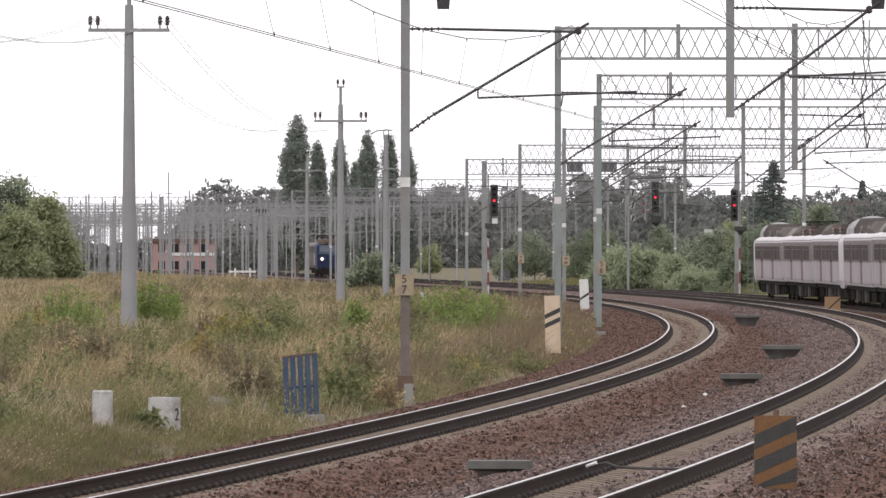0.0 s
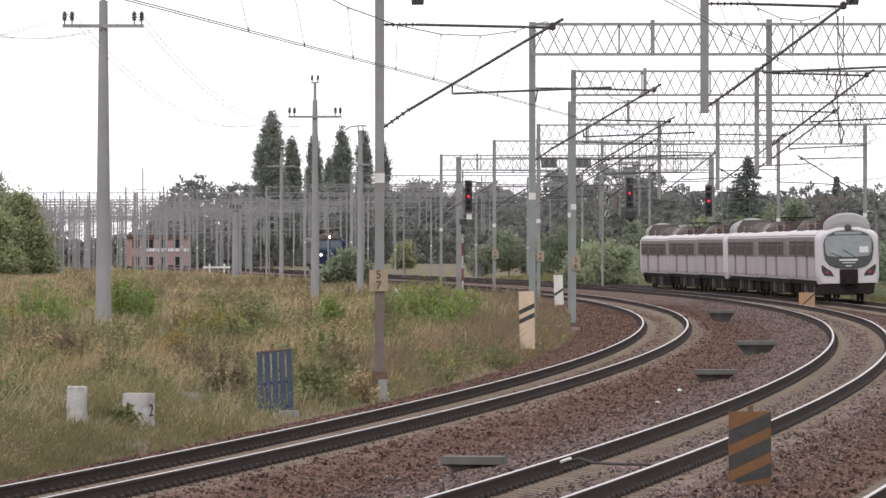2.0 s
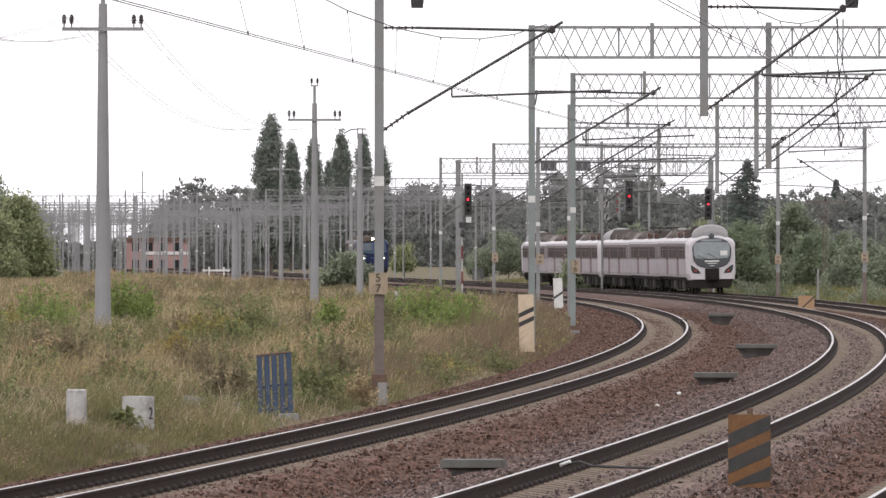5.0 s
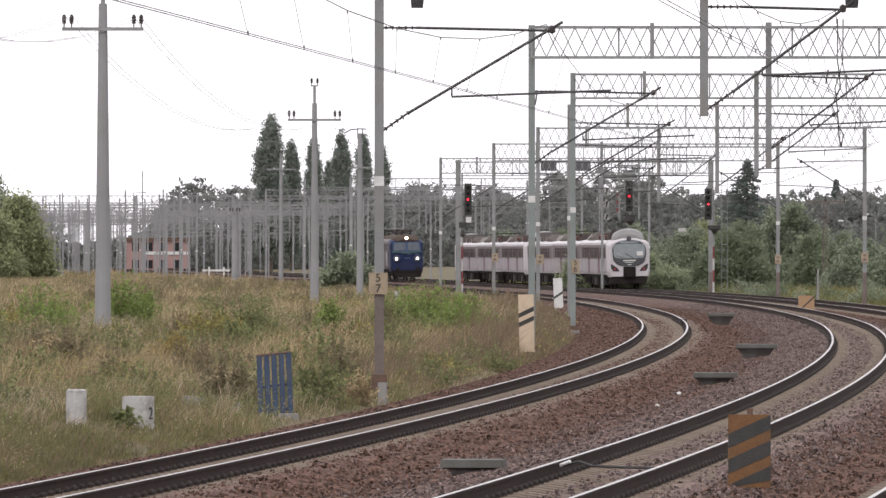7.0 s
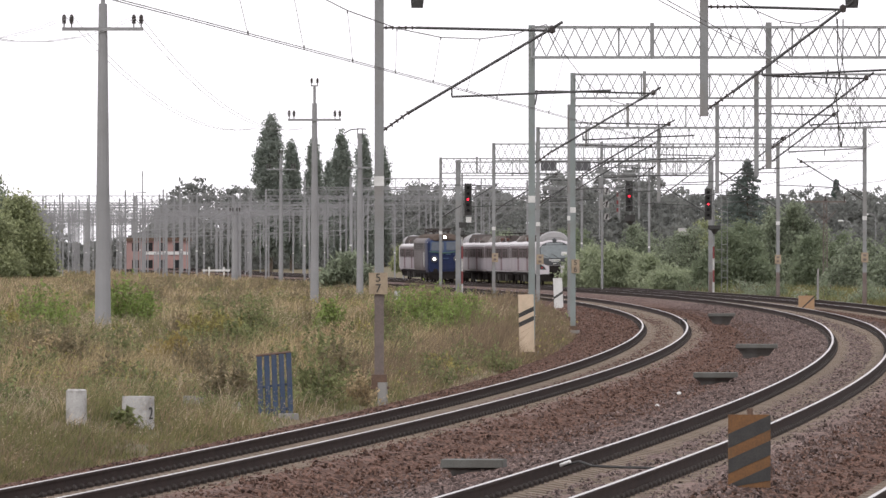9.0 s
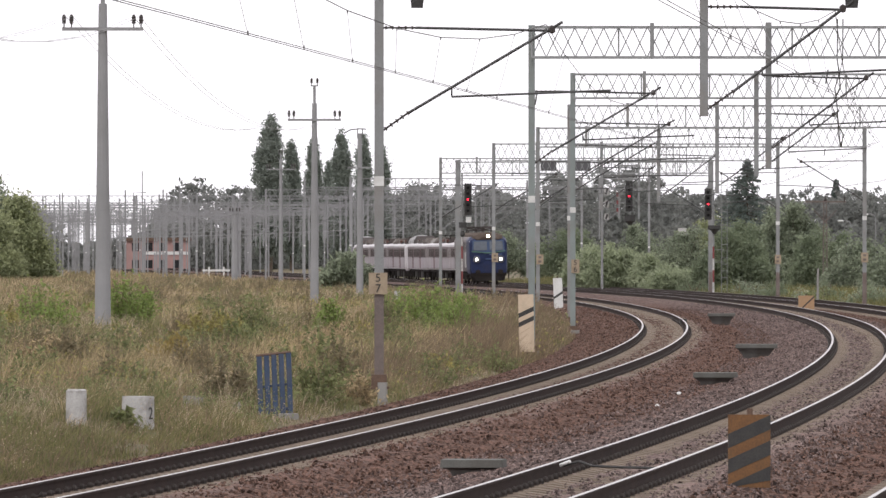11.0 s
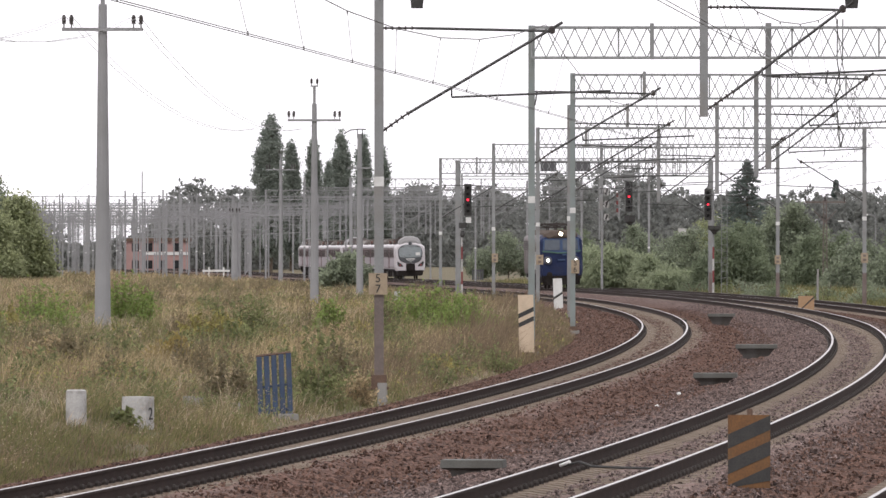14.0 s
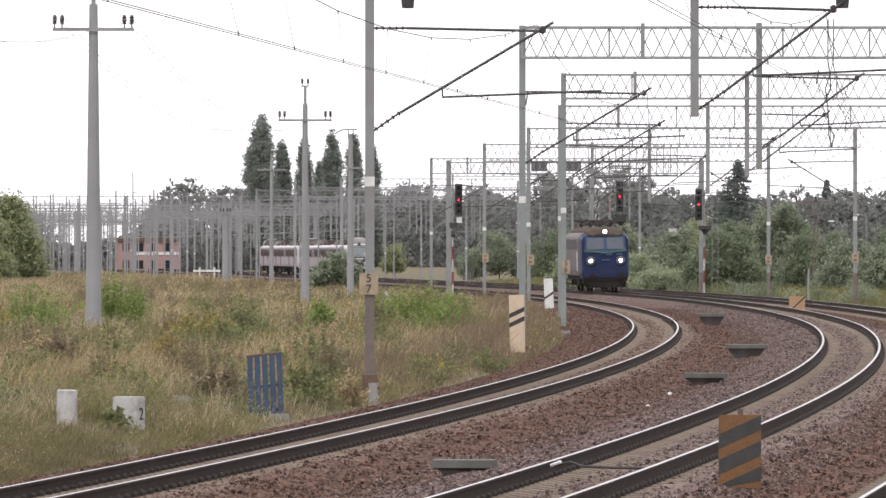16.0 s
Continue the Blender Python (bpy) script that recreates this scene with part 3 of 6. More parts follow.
def number_plate(x, y, z, w, h, lines, label):
    p = thing("number_plate", label, "sign", pose(x, y, z), "number plates on masts")
    s = Shape()
    s.box((0, 0, 0), (w, 0.02, h), bevel=0.008)
    part("plate", s, PLATE, p)
    for i, text in enumerate(lines):
        writing(p, text, 0.0, -0.016, h * (0.25 - 0.5 * i), h * 0.56, BLACK)
    if not lines:
        for i in (-1, 1):
            b = Shape()
            b.box((0, -0.013, i * h * 0.22), (w * 0.4, 0.006, h * 0.22))
            part("mark", b, STEEL_BROWN, p)


# offsets of the contact wire at its supports, track by track
STAGGER = ((0.45, -0.4), (0.55, 0.2), (0.3, -0.3))


def build_wires():
    """Contact and messenger wires with droppers, span by span."""
    ys = [40.0, 92.0] + [g[0] for g in GANTRIES] + [536.0, 596.0, 660.0]
    for k, (off, z0, _) in enumerate(TRACKS):
        root = thing("overhead_line", "dark contact wire hung from a sagging messenger wire", "overhead line", group="overhead lines of the tracks")
        droppers, way = Shape(), []
        for n, (y0, y1) in enumerate(zip(ys, ys[1:])):
            s0, s1 = STAGGER[k]
            sa, sb = (s1, s0) if n % 2 == 0 else (s0, s1)
            zc, zm = 5.65 + (0.15 if k else 0), 7.34 + (0.28 if k else 0)
            P = []
            for i in range(9):
                t = i / 8
                y = y0 + (y1 - y0) * t
                x = across(y0, off + sa) * (1 - t) + across(y1, off + sb) * t
                if n == 0:
                    u = (y - ys[1]) / (ys[2] - ys[1])
                    x = across(ys[1], off + s0) * (1 - u) + across(ys[2], off + s1) * u
                f = float(fall(y)) - max(0, y - 260) * 0.002
                xm = across(y0, off + 0.05) * (1 - t) + across(y1, off + 0.05) * t
                P.append(((x, y, zc + f), (xm, y, zm + f - 4 * t * (1 - t) * 0.95)))
            way += P if not way else P[1:]
            for p, m in P[1:-1]:
                droppers.rod(p, m, 0.005, 3)
                droppers.box((m[0], m[1], m[2] - 0.02), (0.022, 0.03, 0.05))
                droppers.box((p[0], p[1], p[2] + 0.03), (0.022, 0.03, 0.06))
        for a in (0, 0.1):
            contact = Shape()
            contact.line([(p[0] + a, p[1], p[2]) for p, _ in way], 0.0062)
            part("contact_wire", contact, WIRE, root)
        messenger = Shape()
        messenger.line([m for _, m in way], 0.009)
        part("messenger_wire", messenger, WIRE, root)
        tagged(part("dropper", droppers, WIRE_THIN, root), kind="stuff")


def utility_pole(x, y, z, arm_z, top_z, arm, r0, r1, label, turn=0.0):
    p = thing("utility_pole", label, "utility pole", pose(x, y, 0, 0, 0, turn), "poles across the meadow")
    s = Shape()
    s.rod((0, 0, z), (0, 0, arm_z + 0.75), r0, 12, r1)
    part("shaft", s, POLE_CONCRETE, p)
    s = Shape()
    s.rod((0, 0, arm_z + 0.7), (0, 0, top_z - 0.35), 0.065, 8)
    s.box((0, 0, top_z - 0.33), (0.36, 0.1, 0.06))
    part("top_bracket", s, POLE_CONCRETE, p)
    for e in (-1, 1):
        i = Shape()
        i.lathe((e * 0.13, 0, top_z - 0.3), [(0.02, 0), (0.02, 0.08), (0.06, 0.1), (0.05, 0.2), (0.065, 0.23), (0.03, 0.32)], 8)
        part("insulator", i, CERAMIC, p)
    s = Shape()
    s.box((0, -r1 - 0.03, arm_z), (arm, 0.09, 0.1))
    part("crossarm", s, POLE_CONCRETE, p)
    for e in (-1, 1):
        for a in (0, 0.22):
            i = Shape()
            i.lathe((e * (arm / 2 - 0.06 - a), -r1 - 0.03, arm_z + 0.05), [(0.02, 0), (0.02, 0.1), (0.07, 0.12), (0.05, 0.18), (0.075, 0.2), (0.055, 0.27), (0.07, 0.3), (0.03, 0.38)], 8)
            part("insulator", i, CERAMIC, p)
    return p


def build_utility_poles():
    utility_pole(-10.06, 219.0, -0.3, 9.17, 10.6, 2.4, 0.25, 0.125, "tapered grey concrete pole with a crossarm and insulators")
    utility_pole(-5.83, 336.0, -0.6, 8.42, 10.3, 2.42, 0.21, 0.11, "grey concrete pole with a crossarm and a slim top")
    p = thing("utility_pole", "grey concrete pole with a bent bracket top", "utility pole", pose(-4.49, 400.0, 0), "poles across the meadow")
    s = Shape()
    s.rod((0, 0, -0.9), (0, 0, 8.75), 0.2, 12, 0.12)
    part("shaft", s, POLE_CONCRETE, p)
    s = Shape()
    s.line([(-0.85, 0, 8.75), (-0.5, 0, 8.95), (0.0, 0, 9.0), (0.35, 0, 8.98)], 0.035, 6)
    s.rod((-0.12, 0, 8.5), (-0.12, 0, 9.0), 0.03, 6)
    s.rod((0.14, 0, 8.5), (0.14, 0, 9.0), 0.03, 6)
    part("top_bracket", s, DARK_TUBE, p, "dark bent bracket")
    for z in (6.9,):
        s = Shape()
        s.box((0, -0.15, z), (1.3, 0.08, 0.08))
        part("crossarm", s, POLE_CONCRETE, p)
    utility_pole(-13.4, 612.0, -1.4, 8.9, 10.5, 2.4, 0.2, 0.12, "far grey concrete pole with a crossarm")
    utility_pole(-17.2, 612.0, -1.4, 5.3, 5.6, 0.9, 0.3, 0.24, "stout grey concrete pole stub with fittings")
    wires = thing("pole_line", "thin pale wires between the utility poles", "wires")
    for e in (-1.1, -0.9, 0.9, 1.1):
        for (xa, ya, za), (xb, yb, zb), sag in (((-10.06, 219.0, 9.55), (-5.83, 336.0, 8.8), 1.9), ((-14.3, 102.0, 10.3), (-10.06, 219.0, 9.55), 2.3)):
            s = Shape()
            s.line([(xa + (xb - xa) * t / 12 + e, ya + (yb - ya) * t / 12, za + (zb - za) * t / 12 - 4 * (t / 12) * (1 - t / 12) * sag) for t in range(13)], 0.008, 3)
            part("wire", s, WIRE_THIN, wires)


def build_yard():
    """The far station yard: rows of masts, girders and drop posts."""
    rng = random.Random(11)
    gir = mesh_of(girder(24.0, 0.85, 0.7, 0.6), "girder", YARD_STEEL)
    for i in range(17):
        s = 536 + i * 46 + rng.uniform(-8, 8)
        j = int(np.searchsorted(LS, s))
        cx, cy, ch = float(LX[j]), float(LY[j]), float(LH[j])
        f = float(fall(cy)) - min(1.2, max(0, cy - 260) * 0.002)
        g = thing("yard_gantry", "far grey lattice gantry among the masts of the station yard", "gantry", pose(cx, cy, 0, 0, 0, math.degrees(-ch) * 0.5), "gantries of the station yard")
        top = 9.2 + f + rng.uniform(-0.25, 0.25)
        for a in range(-1 if i > 2 else 0, 1):
            left = -4 + a * 25 + rng.uniform(-1, 1)
            part("girder", gir, None, g, m=pose(left, 0, top))
            legs = [left, left + 24]
            for x in legs:
                m = Shape()
                h_mast(m, x, 0, -0.9 + f, top + rng.choice((0.05, 0.1, 0.9)), 0.17, 0.17)
                part("mast", m, YARD_STEEL, g)
                b = Shape()
                b.box((x, 0, 3.9 + f + rng.uniform(-0.3, 0.3)), (0.186, 0.186, 0.14))
                part("white_band", b, WHITE, g)
            for x in (left + 5.5, left + 10.5, left + 16, left + 20):
                m = Shape()
                h_mast(m, x, 0, 5.0 + f + rng.uniform(-0.9, 0.5), top, 0.09, 0.09)
                part("drop_post", m, YARD_STEEL, g)
                c = Shape()
                c.rod((x, 0, 5.4 + f), (x + 2.6, 0, 7.4 + f), 0.024)
                c.rod((x, 0, 7.3 + f), (x + 2.5, 0, 7.3 + f), 0.02)
                part("cantilever_tube", c, YARD_STEEL, g)
    # single masts between the gantries
    base = None
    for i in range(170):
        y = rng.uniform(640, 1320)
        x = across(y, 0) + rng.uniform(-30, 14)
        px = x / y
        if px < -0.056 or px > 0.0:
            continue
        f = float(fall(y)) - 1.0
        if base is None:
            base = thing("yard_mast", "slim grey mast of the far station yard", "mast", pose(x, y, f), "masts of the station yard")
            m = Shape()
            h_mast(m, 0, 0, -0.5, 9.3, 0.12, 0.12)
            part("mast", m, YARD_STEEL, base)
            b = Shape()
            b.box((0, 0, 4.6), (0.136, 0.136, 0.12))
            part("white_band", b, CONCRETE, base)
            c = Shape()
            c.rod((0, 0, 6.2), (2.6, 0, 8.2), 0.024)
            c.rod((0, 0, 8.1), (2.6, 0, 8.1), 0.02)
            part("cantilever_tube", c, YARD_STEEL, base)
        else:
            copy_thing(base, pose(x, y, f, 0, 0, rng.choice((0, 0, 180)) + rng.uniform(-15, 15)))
    wires = thing("yard_wires", "thin overhead wires of the far station yard", "wires")
    for k in range(26):
        off, z = rng.uniform(-30, 16), rng.choice((5.5, 5.6, 6.6, 7.2, 7.4, 9.4))
        w = Shape()
        w.line([(float(np.interp(s, LS, LX) + np.cos(np.interp(s, LS, LH)) * off), float(np.interp(s, LS, LY) - np.sin(np.interp(s, LS, LH)) * off),
                 z - 0.9 + float(fall(np.interp(s, LS, LY))) - (0.5 if (s // 46) % 2 and z > 6 else 0)) for s in range(550, 1280, 24)], 0.017, 3)
        part("wire", w, YARD_STEEL, wires)
    for x, y, h in ((-64.5, 1220, 9.6), (-60.3, 1200, 10.2), (-48.5, 1160, 12.2), (-31.3, 1040, 10.8), (-40.2, 990, 14.0)):
        p = thing("yard_lamp_post", "tall slim lamp post with a flat arm", "lamp post", pose(x, y, -1.6), "lamp posts of the yard")
        m = Shape()
        m.rod((0, 0, -0.3), (0, 0, h), 0.13, 8, 0.07)
        part("post", m, YARD_STEEL, p)
        if h < 13:
            a = Shape()
            a.rod((-0.1, 0, h), (1.6, 0, h + 0.1), 0.05)
            part("arm", a, YARD_STEEL, p)
            a = Shape()
            a.box((1.7, 0, h + 0.08), (0.7, 0.3, 0.14), taper=0.8)
            part("lamp_head", a, YARD_STEEL, p)


# ---------------------------------------------------------------- signals, boards and track-side things


def lamp_head(parent, x, y, z, chambers, lit, hood=0.22):
    """A signal head with round lamps under hoods; one of them glows."""
    n, step = chambers, 0.36
    body = Shape()
    body.box((x, y, z), (0.46, 0.16, n * step + 0.2), bevel=0.03)
    head = part("signal_head", body, BLACK, parent, "black signal head")
    for i in range(n):
        zz = z + ((n - 1) / 2 - i) * step
        s = Shape()
        s.lathe((x, y - 0.09, zz), [(0.0, -0.012), (0.055, -0.01), (0.075, 0.02)], 14, "y")
        part("lens", s, SIGNAL_RED if i == lit else LENS_DARK, head, "glowing red lens" if i == lit else "")
        s = Shape()
        pts = [(math.cos(a), math.sin(a)) for a in np.linspace(-0.5, math.pi + 0.5, 11)]
        s.loft([[(x + c * r, y - 0.08 - d, zz + q * r) for c, q in pts] for d, r in ((0, 0.14), (hood, 0.145))], False, False)
        part("hood", s, BLACK, head)


PANEL_GREY = mat("dark_panel_grey", (0.1, 0.1, 0.105), (0.075, 0.075, 0.08), 0.7, 0, 2, 20, 0.05)
SIGNAL_RED = glow("red_signal_lamp", (1.0, 0.02, 0.05), 3.0)
LENS_DARK = mat("dark_glass_lens", (0.012, 0.012, 0.015), (0.02, 0.02, 0.02), 0.15, 0, 3, 20, 0)


def striped_mast(parent, x, y, z0, z1, r=0.08):
    n = max(3, round((z1 - z0) / 0.78))
    st = (z1 - z0) / n
    for i in range(n):
        s = Shape()
        s.rod((x, y, z0 + i * st), (x, y, z0 + (i + 1) * st), r, 10)
        part("mast_stripe", s, WHITEWASH if i % 2 else RED, parent)


def build_signals():
    a = thing("railway_signal", "tall colour-light signal on a red and white mast showing red", "signal", pose(1.45, 464, 0), "signals of the line")
    striped_mast(a, -0.25, 0, -1.3, 3.4, 0.06)
    s = Shape()
    s.rod((-0.25, 0, 3.4), (-0.25, 0, 7.2), 0.06)
    part("mast", s, STEEL, a)
    lamp_head(a, 0.12, -0.2, 5.55, 5, 2)
    s = Shape()
    s.box((-0.2, -0.15, 3.95), (0.5, 0.3, 0.34), bevel=0.05)
    s.lathe((-0.22, -0.15, 3.35), [(0.1, -0.15), (0.16, 0.0), (0.1, 0.25)], 10)
    part("lamp_box", s, BLACK, a, "black lamp box")
    s = Shape()
    s.box((0.16, -0.2, 4.28), (0.34, 0.03, 0.34))
    part("route_plate", s, WHITE, a)
    b = thing("railway_signal", "hanging colour-light signal under a gantry showing red", "signal", pose(12.25, 487.5, 0), "signals of the line")
    s = Shape()
    for x in (-0.65, 0.65):
        s.box((x, 0, 6.4), (0.1, 0.5, 4.0))
    s.box((0, 0, 7.9), (1.5, 0.6, 0.12))
    s.box((0, 0, 7.0), (1.4, 0.06, 0.06))
    part("cage", s, STEEL, b, "grey hanging cage")
    lamp_head(b, 0.0, -0.4, 5.9, 5, 2)
    s = Shape()
    s.lathe((0.05, -0.35, 4.25), [(0.1, -0.25), (0.18, -0.1), (0.36, 0.0), (0.36, 0.42)], 4)
    part("lamp_box", s, BLACK, b, "black lamp box")
    s = Shape()
    for i in range(3):
        s.box((-0.75, -0.2, 5.0 + i * 0.5), (0.16, 0.05, 0.25))
    part("stripe_plate", s, RED, b)
    c = thing("railway_signal", "colour-light signal on a striped mast with ladder rungs showing red", "signal", pose(17.15, 472, 0), "signals of the line")
    striped_mast(c, 0.1, 0, -1.2, 2.6, 0.065)
    s = Shape()
    s.rod((0.1, 0, 2.6), (0.1, 0, 6.2), 0.07)
    part("mast", s, STEEL, c)
    s = Shape()
    for x in (0.62, 0.98):
        s.rod((x, 0.1, -0.9), (x, 0.1, 7.2), 0.018, 5)
    for i in range(17):
        s.rod((0.62, 0.1, 0.2 + i * 0.42), (0.98, 0.1, 0.2 + i * 0.42), 0.014, 4)
    for z in (1.6, 2.4, 3.9, 6.2):
        s.rod((0.1, 0, z), (0.8, 0.1, z), 0.014, 4)
    part("ladder", s, STEEL, c, "slim steel ladder")
    lamp_head(c, -0.25, -0.2, 5.3, 5, 2)
    s = Shape()
    s.lathe((0.15, -0.2, 3.7), [(0.1, -0.3), (0.2, -0.1), (0.4, 0.0), (0.4, 0.25)], 4)
    part("lamp_box", s, BLACK, c, "black lamp box")
    m = thing("route_sign_mast", "slim mast with white and black route plates", "sign", pose(10.75, 500, 0))
    s = Shape()
    s.rod((0, 0, -1.4), (0, 0, 8.6), 0.09, 8, 0.07)
    part("mast", s, STEEL, m)
    for z, h in ((6.3, 0.62), (5.45, 0.62), (4.6, 0.55)):
        s = Shape()
        s.box((0.3, -0.1, z), (0.3, 0.03, h * 0.75), bevel=0.008)
        plate = part("route_plate", s, WHITEWASH, m, "greyish white route plate")
        s = Shape()
        s.loft([[(0.19, yy, z - h * 0.3), (0.31, yy, z - h * 0.34), (0.42, yy, z + h * 0.28), (0.3, yy, z + h * 0.32)] for yy in (-0.125, -0.119)])
        part("mark", s, BLACK, plate)
    # cross girder that carries the hanging signal
    g = thing("signal_gantry", "grey lattice gantry that carries a hanging signal", "gantry", pose(0, 488, 0))
    part("girder", girder(16.7, 0.9, 0.7, 0.6), GALV, g, m=pose(1.0, 0, 8.15))
    for x in (1.0, 17.66):
        m = Shape()
        h_mast(m, x, 0, -1.6, 8.3, 0.34, 0.3, 0.04)
        part("mast", m, STEEL, g)
    s = Shape()
    for i in range(14):
        s.rod((10.2 + i * 0.45, -0.5, 7.3), (10.2 + i * 0.45, -0.5, 9.1), 0.03, 4)
    for z in (7.3, 8.2, 9.1):
        s.rod((10.2, -0.5, z), (16.1, -0.5, z), 0.035, 4)
    part("walkway_rail", s, STEEL, g)
    for x in (6.95, 9.2):
        s = Shape()
        s.box((x, -0.5, 7.9), (1.05, 0.1, 0.66), bevel=0.01)
        part("back_panel", s, PANEL_GREY, g, "dark grey panel on the girder")
    p = thing("lattice_power_mast", "slim grey lattice mast with a wide crossarm", "power mast", pose(25.3, 490, 0))
    s = Shape()
    for x in (-0.16, 0.16):
        s.rod((x, 0, -1.6), (x * 0.6, 0, 5.7), 0.03, 5)
    for i in range(16):
        z = -1.0 + i * 0.42
        k = 1 - 0.4 * (z + 1.6) / 7.3
        s.rod((-0.16 * k, 0, z), (0.16 * k, 0, z + 0.42), 0.014, 4)
        s.rod((0.16 * k, 0, z), (-0.16 * k, 0, z + 0.42), 0.014, 4)
    part("lattice_mast", s, STEEL_BROWN, p)
    s = Shape()
    s.box((0, 0, 5.55), (2.7, 0.1, 0.1))
    s.rod((-0.75, 0, 5.0), (0, 0, 4.2), 0.03, 5)
    s.rod((0.75, 0, 5.0), (0, 0, 4.2), 0.03, 5)
    part("crossarm", s, STEEL_BROWN, p)
    for x in (-1.28, 0.0, 1.28):
        s = Shape()
        s.lathe((x, 0, 5.6), [(0.03, 0), (0.07, 0.08), (0.05, 0.16), (0.07, 0.22), (0.03, 0.36)], 7)
        part("insulator", s, CERAMIC, p)
    for x, y, h in ((49.6, 900, 6.4), (52.9, 905, 7.2), (46.4, 960, 7.0)):
        p = thing("street_lamp", "pale grey street lamp behind the hedge", "street lamp", pose(x, y, -0.9), "street lamps behind the hedge")
        s = Shape()
        s.line([(0, 0, -0.4), (0, 0, h - 0.5), (-0.15, 0, h - 0.15), (-0.6, 0, h), (-1.0, 0, h)], 0.06, 6)
        part("post", s, YARD_STEEL, p)
        s = Shape()
        s.box((-1.25, 0, h), (0.7, 0.3, 0.16), taper=0.8)
        part("lamp_head", s, WHITE, p)
    p = thing("white_post", "slim pale post in the verge grass", "marker post", pose(20.24, 400, -0.95))
    s = Shape()
    s.rod((0, 0, 0), (0.03, 0, 2.4), 0.07, 8, 0.06)
    part("post", s, CONCRETE, p)
    p = thing("slatted_crate", "dark slatted crate beside the far track", "crate", pose(3.55, 752, -1.0))
    for i in range(6):
        s = Shape()
        s.box((-0.5 + i * 0.2, 0, 0.6), (0.13, 0.06, 1.1))
        part("slat", s, PANEL_GREY, p)
    for z in (0.2, 1.0):
        s = Shape()
        s.box((0, 0.06, z), (1.2, 0.06, 0.1))
        part("rail", s, PANEL_GREY, p)
    j = thing("jumper_cable", "dark slack jumper cables hanging between the wires", "cable")
    for dx in (0.0, 0.16):
        s = Shape()
        s.line([(11.54 + dx, 216.5, 9.4), (11.53 + dx, 216.5, 8.2), (11.62, 217, 7.8), (11.7 - dx, 218, 7.4), (11.5 + dx, 219, 6.9), (11.75, 220, 6.5 - dx), (11.85 + dx, 222, 6.1), (12.05, 224, 5.75)], 0.018, 4)
        part("cable", s, WIRE, j)


def striped_board(x, y, z, w, h, base, stripes, label, stripe_tilt=0.45, lean=0.0, name="warning_board", turn=0.0, band=0.13):
    """A tall board on a post with slanted black bars."""
    p = thing(name, label, "trackside board", pose(x, y, z, 0, lean, turn), "striped trackside boards")
    s = Shape()
    s.box((0, 0, h / 2), (w, 0.04, h), bevel=0.008)
    part("board", s, base, p)
    for c in stripes:
        b = Shape()
        t = w * stripe_tilt
        lo = lambda q: min(max(q, 0.0), h)
        pts = [(-w / 2 + 0.001, -0.024, lo(c - t / 2 - band / 2)), (w / 2 - 0.001, -0.024, lo(c + t / 2 - band / 2)), (w / 2 - 0.001, -0.024, lo(c + t / 2 + band / 2)), (-w / 2 + 0.001, -0.024, lo(c - t / 2 + band / 2))]
        b.add(pts + [(q[0], -0.018, q[2]) for q in pts], [(0, 1, 2, 3), (7, 6, 5, 4), (0, 4, 5, 1), (1, 5, 6, 2), (2, 6, 7, 3), (3, 7, 4, 0)])
        part("stripe", b, BLACK, p, "black slanted stripe")
    s = Shape()
    s.rod((0.01, 0.06, -0.6), (0.01, 0.06, h + 0.07), 0.035, 8)
    part("post", s, RUST, p)
    return p


def build_boards():
    striped_board(2.36, 208.0, -0.22, 0.43, 1.62, CREAM, (0.86, 1.12), "tall cream board with two slanted black bars beside the track", lean=-1.2)
    striped_board(5.83, 372.0, -0.65, 0.46, 1.72, WHITE, (0.86,), "white board with one slanted black bar in the grass", 0.6, lean=-2.5)
    striped_board(3.60, 87.0, -0.02, 0.5, 0.86, ORANGE, (0.06, 0.36, 0.66), "weathered orange and black striped board on the ballast", 0.45, band=0.17)
    striped_board(16.2, 330.0, -0.25, 0.72, 0.74, ORANGE_PALE, (0.36,), "faded orange square board with one black diagonal", 0.95, turn=8, band=0.1)


